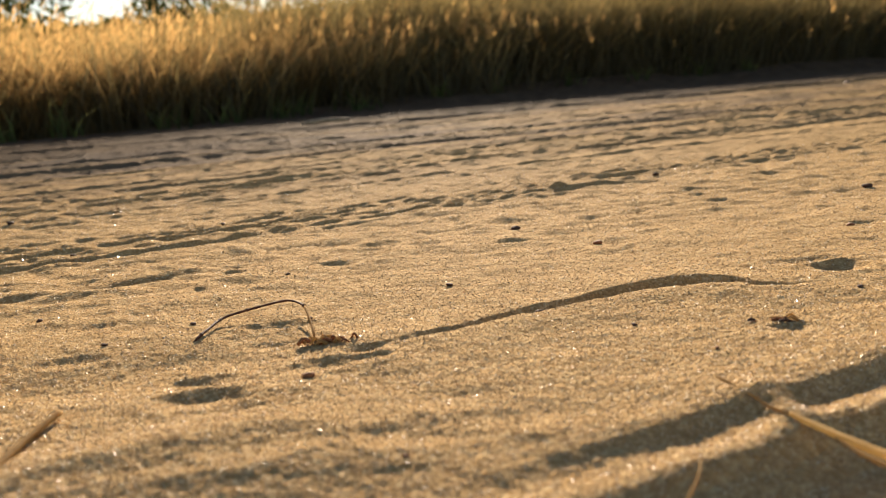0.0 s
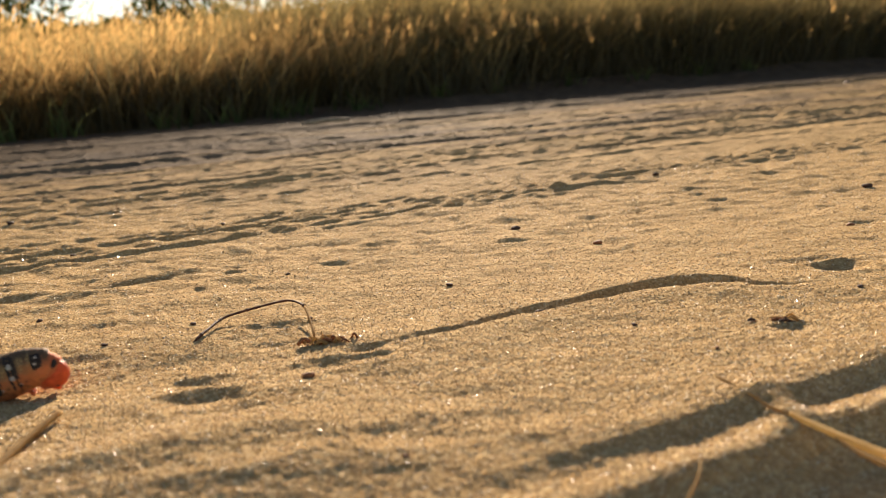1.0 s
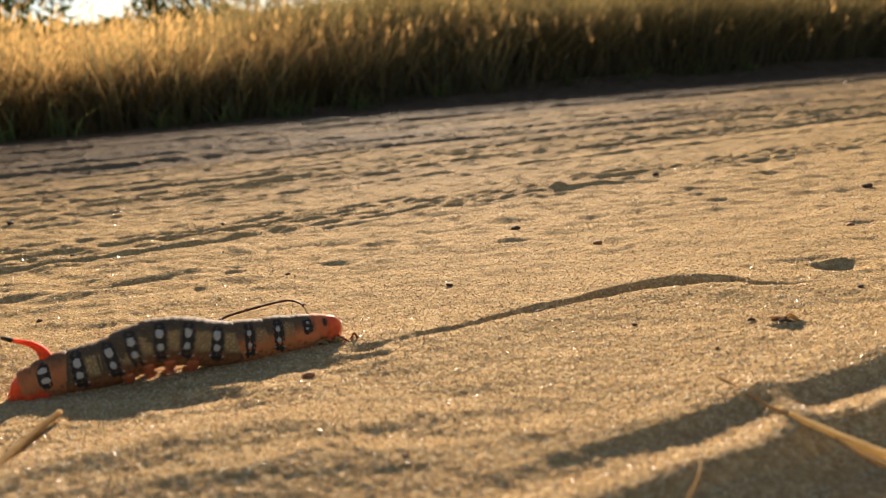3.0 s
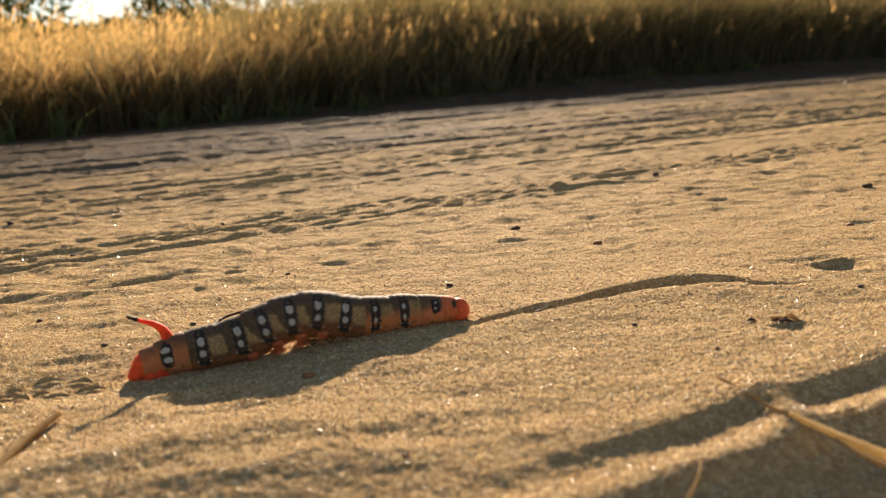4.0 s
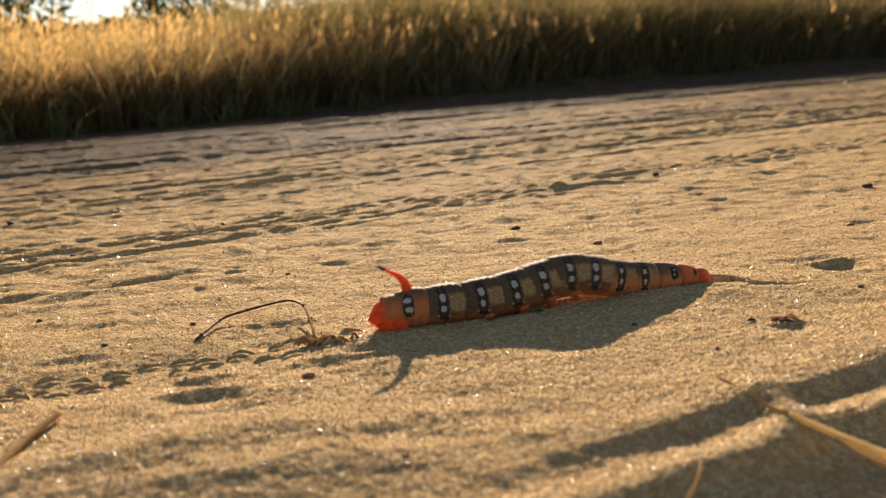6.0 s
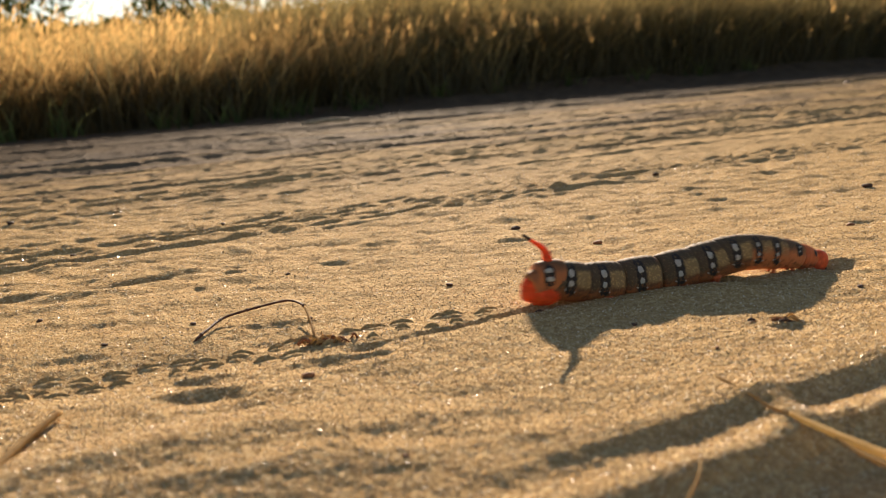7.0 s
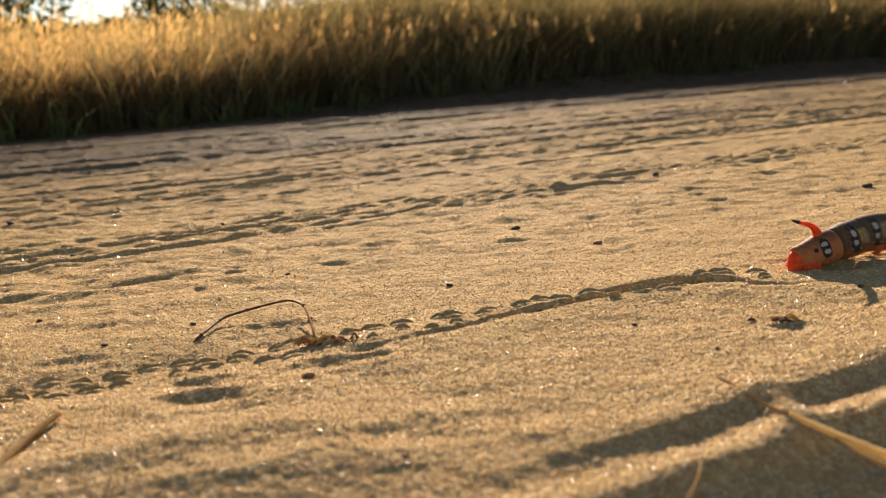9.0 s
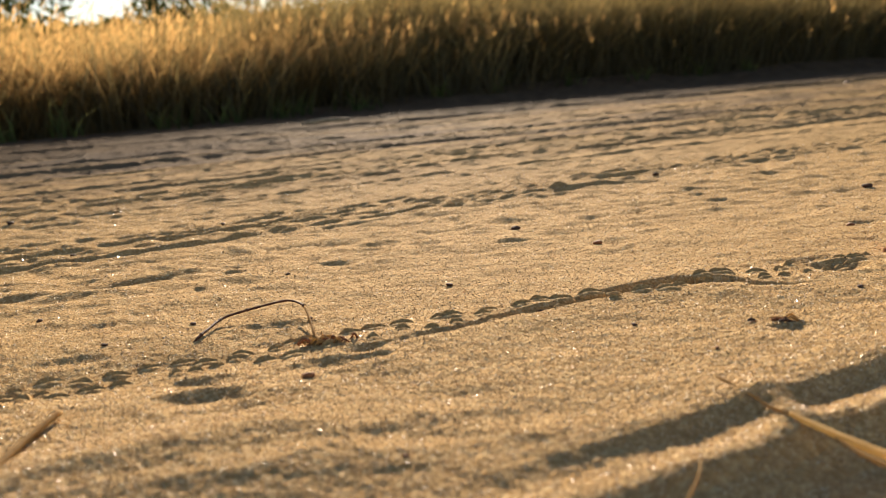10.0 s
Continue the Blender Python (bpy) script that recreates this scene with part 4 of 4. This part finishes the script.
def build_caterpillar():
    root = new("caterpillar")
    made = []
    for i, (name, s, r, pitch, skin) in enumerate(STATIONS):
        if name == "head":
            bm = bmesh.new()
            bmesh.ops.create_uvsphere(bm, u_segments=24, v_segments=16, radius=1.0)
            for v in bm.verts:
                k = 1 + 0.08 * math.cos(3 * math.atan2(v.co.z, v.co.y))
                v.co = Vector((v.co.x * 0.0031, v.co.y * 0.0028 * k, v.co.z * 0.0029 * k - 0.0004))
            me = bpy.data.meshes.new("head")
            bm.to_mesh(me)
            bm.free()
            me.materials.append(M_HEAD)
            me.polygons.foreach_set("use_smooth", [True] * len(me.polygons))
            ob = part("head", me, root, "shiny red head capsule")
            for sd in (-1, 1):
                for k in range(3):
                    e = part("eye", lump_mesh("eye", 0.00022, M_BLACK, k + 5, 1.0, 1), ob)
                    e.location = (0.0017, sd * (0.0016 + 0.0002 * k), -0.0009 - 0.0005 * k)
                j = part("mouthpart", lump_mesh("mouthpart", 0.0006, M_RED, 9, 1.0, 2), ob)
                j.location = (0.0018, sd * 0.0007, -0.0026)
        else:
            ob = part(name, seg_mesh(i), root)
            for sd in (-1, 1):
                if 2 <= i <= 9:
                    big = 1.0 if i <= 7 else 0.62
                    part("black_patch", disc_mesh(i, -0.22, sd * 1.28, 0.00128 * (0.8 + 0.2 * big), 0.0050 * r / 0.0055, 0.00006, M_BLACK, 3.5, i * 1.7 + sd), ob)
                    part("white_spot", disc_mesh(i, -0.22, sd * 0.98, 0.00074 * big, 0.00104 * big, 0.00016, M_WHITE, 2.8, i + sd), ob)
                    part("white_spot", disc_mesh(i, -0.22, sd * 1.52, 0.00066 * big, 0.00076 * big, 0.00016, M_WHITE, 2.6, i + 3 * sd), ob)
                    part("dark_speck", disc_mesh(i, -0.16, sd * 1.98, 0.0008, 0.0006, 0.00006, M_BLACK, 2.0, i), ob)
                    part("white_speck", disc_mesh(i, -0.48, sd * 1.86, 0.00022, 0.0002, 0.00010, M_WHITE, 2.0, i), ob)
                    part("white_speck", disc_mesh(i, 0.06, sd * 1.92, 0.00020, 0.0002, 0.00010, M_WHITE, 2.0, i + 1), ob)
                elif i == 1:
                    part("black_patch", disc_mesh(i, -0.40, sd * 1.15, 0.0013, 0.0029, 0.00006, M_BLACK, 3.0, i), ob)
                    part("white_spot", disc_mesh(i, -0.43, sd * 0.95, 0.00105, 0.00065, 0.00016, M_WHITE, 2.2, i), ob)
                    part("white_spot", disc_mesh(i, -0.37, sd * 1.45, 0.00095, 0.0006, 0.00016, M_WHITE, 2.2, i + 1), ob)
                elif i == 0:
                    part("black_patch", disc_mesh(i, 0.45, sd * 1.1, 0.0008, 0.0006, 0.00006, M_BLACK, 2.0, i), ob)
                elif i == 10:
                    part("black_patch", disc_mesh(i, 0.2, sd * 1.05, 0.00120, 0.0017, 0.00006, M_BLACK, 3.5, i), ob)
                    part("white_spot", disc_mesh(i, 0.22, sd * 0.85, 0.00034, 0.00030, 0.00014, M_WHITE, 2.2, i), ob)
                    part("white_spot", disc_mesh(i, 0.14, sd * 1.20, 0.00030, 0.00030, 0.00014, M_WHITE, 2.2, i + 1), ob)
                elif i == 11:
                    part("black_patch", disc_mesh(i, 0.5, sd * 0.95, 0.0005, 0.0011, 0.00006, M_BLACK, 2.5, i), ob)
                if 3 <= i <= 6:
                    lg = part("proleg", leg_mesh(0.00125, 0.0018, 0.0014, M_LEG), ob, "stubby orange proleg")
                    lg.location = (0.0006, sd * 0.0025, -r * 0.72)
                    lg.rotation_euler = (-sd * 0.25, 0, 0)
                if 9 <= i <= 11:
                    lg = part("leg", leg_mesh(0.0006, 0.0018, 0.0002, M_LEG), ob, "short pointed orange leg")
                    lg.location = (0.0006, sd * 0.0013, -r * 0.74)
                    lg.rotation_euler = (-sd * 0.2, -0.35, 0)
                if i == 0:
                    lg = part("clasper", lump_mesh("clasper", 0.0026, M_RED, 4, 1.15, 3), ob, "bright red rear clasper")
                    lg.location = (-0.0006, sd * 0.0016, -0.0026)
            if i == 0:
                cap = part("anal_plate", lump_mesh("anal_plate", 0.0031, M_RED, 12, 0.95, 3), ob, "rounded red rear plate")
                cap.location = (-0.0018, 0, -0.0002)
            if i == 1:
                hp = smooth_line([(-0.0004, 0, 0.0036), (-0.0010, 0, 0.0060), (-0.0027, 0, 0.0078), (-0.0049, 0, 0.0090), (-0.0071, 0, 0.0103)], 4)
                horn = part("horn", tube_mesh("horn", hp, [0.0003 + 0.0008 * (1 - k / (len(hp) - 1)) ** 2.5 + 0.0004 * (1 - k / (len(hp) - 1)) for k in range(len(hp))], M_RED, 10), ob, "curved red tail horn")
                part("horn_tip", tube_mesh("horn_tip", [hp[-4], hp[-2], hp[-1], hp[-1] + (hp[-1] - hp[-2]) * 1.2], [0.00052, 0.00042, 0.00036, 0.00006], M_BLACK, 8), horn, "black horn tip")
        made.append((ob, s))
    tagged(root, "dark caterpillar with white spots, orange belly, red horn, crawling over sand", "caterpillar")
    return root, made


caterpillar, stations = build_caterpillar()

# the gait: times at which the rear end has finished a step, and its place on the path then
STEP_T = [-1.46, -1.0, -0.54, -0.04, 0.47, 0.94, 1.41, 1.88, 2.33, 2.8, 3.28, 3.77, 4.25, 4.75, 5.25, 5.72, 6.18, 6.63, 7.08, 7.53, 8.0, 8.45, 8.9, 9.35, 9.8, 10.25, 10.7]
STEP_P = [-928, -822, -716, -611, -505, -399, -294, -188, -82, 23, 131, 238, 340, 446, 556, 663, 770, 878, 985, 1098, 1203, 1306, 1400, 1497, 1595, 1695, 1795]
PATH_X, PATH_Y, PATH_DIR = -0.0534, 0.1932, radians(18.65)


def path_arc(p):
    """Metres along the straight path for a step mark."""
    d = p - 340
    return 0.0001141 * d / (1 - 0.0001825 * d)


def body_place(s, t):
    """Where the part s of the body (0 rear, 1 head) is at t: metres along the path, and its lift."""
    ph = np.interp(t, STEP_T, range(len(STEP_T))) - 1.12 * s - 0.13 * min(1.0, s * 3) + 0.07 - 0.20 * max(0.0, (s - 0.5) / 0.5)
    w = 0.56 + 0.6 * s if s < 0.45 else 0.83 + 0.2 * (s - 0.45)
    k = math.floor(ph + w / 2 + 0.12)
    x = (ph + 0.12 - k + w / 2) / w
    x = min(max(x, 0.0), 1.0)
    go = x * x * (3 - 2 * x)
    idx = k - 1 + go
    p = float(np.interp(idx, range(len(STEP_P)), STEP_P)) if idx > 0 else STEP_P[0] + 106 * idx
    size = 1 - 0.00005 * (p - 224) if p > 224 else 1 + 0.00008 * (p - 224)
    p += 26 + s * (1.12 * 105 + 552 * size) + 21 * max(0.0, (s - 0.5) / 0.5)
    d = ph + 0.12 - round(ph + 0.12)
    bell = max(0.0, math.cos(math.pi * d / 0.92)) ** 2.4
    lift = bell * (0.0024 + 0.0003 * math.sin(math.pi * min(1, s * 1.1)) + 0.0011 * (1 - float(sstep(0.05, 0.22, s))) + 0.0010 * float(sstep(0.80, 0.92, s)))
    return path_arc(p), lift


def path_point(q):
    return PATH_X + math.cos(PATH_DIR) * q, PATH_Y + math.sin(PATH_DIR) * q


ARCS = np.linspace(-0.20, 0.36, 561)
ARC_Z = np.convolve(np.pad(sand_height(PATH_X + math.cos(PATH_DIR) * ARCS, PATH_Y + math.sin(PATH_DIR) * ARCS), 20, "edge"), np.ones(41) / 41, "valid")


def path_ground(q):
    """The sand's height along the path, smoothed."""
    return 0.3 * float(np.interp(q, ARCS, ARC_Z))


def rear_time(q):
    """When the rear end passes the place q of the path."""
    arcs = [path_arc(p) for p in STEP_P]
    return float(np.interp(q, arcs, STEP_T))


# ---------- prints that the caterpillar pushes up in the sand ----------
def ridge_mesh(seed, length, width, tall):
    """A crescent of pushed-up sand with a steep near face."""
    rs = random.Random(seed)
    n, m = 13, 19
    vs, fs = [], []
    for a in range(n):
        t = -1 + 2 * a / (n - 1)
        bend = rs.uniform(0.9, 1.1) * 0.25 * t * t
        hgt = tall * max(0.0, 1 - abs(t) ** 3)
        for b in range(m):
            w = -1 + 2 * b / (m - 1)
            far_crest = math.exp(-((w - 0.30) / (0.13 if w < 0.30 else 0.50)) ** 2)
            lip = 0.30 * math.exp(-((w + 0.40) / (0.55 if w < -0.40 else 0.42)) ** 2)
            pr = max(far_crest * (0.85 + 0.5 * noise.noise((t * 1.5 + seed * 3.1, w * 1.6, 0.3))), lip) + 0.05
            vs.append((t * length, (w * (1 - 0.5 * t * t) - bend + 0.30 * noise.noise((t * 1.6 + seed * 5.7, 0.2, 0.9))) * width, hgt * pr - 0.0005 * abs(w) ** 4 - 0.0003 * t * t))
    for a in range(n - 1):
        for b in range(m - 1):
            fs.append((a * m + b, (a + 1) * m + b, (a + 1) * m + b + 1, a * m + b + 1))
    rim = [a * m for a in range(n)] + [(n - 1) * m + b for b in range(1, m)] + [a * m + m - 1 for a in range(n - 2, -1, -1)] + [b for b in range(m - 2, 0, -1)]
    k = len(vs)
    vs += [(vs[i][0] * 0.9, vs[i][1] * 0.9, -0.0022) for i in rim]
    for j in range(len(rim)):
        j2 = (j + 1) % len(rim)
        fs.append((rim[j2], rim[j], k + j, k + j2))
    fs.append(tuple(k + j for j in range(len(rim))))
    return mesh_of("sand_ridge", vs, fs, M_SOFT)


def build_ridges():
    rs = random.Random(77)
    kinds = [ridge_mesh(s, rs.uniform(0.0017, 0.0038), rs.uniform(0.0020, 0.0032), rs.uniform(0.00085, 0.0012)) for s in range(15)]
    made = []
    q = -0.062
    i = 0
    while q < 0.190:
        for row in (-1, 1, 0):
            if rs.random() < (0.14 if row else 0.55):
                continue
            qq, off = q + 0.0016 * row + rs.uniform(-0.0022, 0.0022), row * 0.0040 + rs.uniform(-0.0018, 0.0018)
            x, y = path_point(qq)
            x, y = x - math.sin(PATH_DIR) * off, y + math.cos(PATH_DIR) * off
            ob = new("sand_ridge", kinds[i % 15])
            tagged(ob, "small crescent of sand pushed up by crawling feet", "sand ridge", "prints in the caterpillar's trail")
            made.append((ob, x, y, gz(x, y) + 0.04 * float(np.interp(x, FURROW[:, 0], FURROW[:, 2])), math.degrees(PATH_DIR) + rs.uniform(-24, 14), rear_time(qq + 0.012)))
            i += 1
        q += rs.uniform(0.0052, 0.0078)
    return made


ridges = build_ridges()


# ---------- what moves ----------
def motions():
    times = [k / 15 for k in range(151)]
    head_dir = math.degrees(PATH_DIR)
    root_rows, seg_rows = [], [[] for _ in stations]
    for t in times:
        pts = []
        for ob, s in stations:
            q, lift = body_place(s, t)
            pts.append((q, lift + path_ground(q)))
        rq = sum(p[0] for p in pts) / len(pts)
        rx, ry = path_point(rq)
        root_rows.append((t, pose(rx, ry, 0, 0, 0, head_dir)))
        for i, (q, z) in enumerate(pts):
            r = STATIONS[i][2]
            a, b = pts[max(i - 1, 0)], pts[min(i + 1, len(pts) - 1)]
            ra, rb = STATIONS[max(i - 1, 0)][2], STATIONS[min(i + 1, len(pts) - 1)][2]
            za, zb, zc = a[1] + ra * 0.9, b[1] + rb * 0.9, z + r * 0.9
            up = math.degrees(math.atan2(zb - za, b[0] - a[0]))
            seg_rows[i].append((t, pose(q - rq, 0, zc - 0.0007 - 0.0018 * float(sstep(0.045, -0.02, q)), 0, -up, 0)))
    walk(caterpillar, root_rows)
    for (ob, s), rows in zip(stations, seg_rows):
        walk(ob, rows)
    for ob, x, y, z, turn, when in ridges:
        low, high = pose(x, y, z - 0.0030, 0, 0, turn), pose(x, y, z, 0, 0, turn)
        w = min(max(when, 0.4), 9.6)
        if when < 0.4:
            walk(ob, [(0.0, high), (10.0, high)])
        else:
            walk(ob, [(0.0, low), (w - 0.15, low), (w, high), (10.0, high)])


motions()
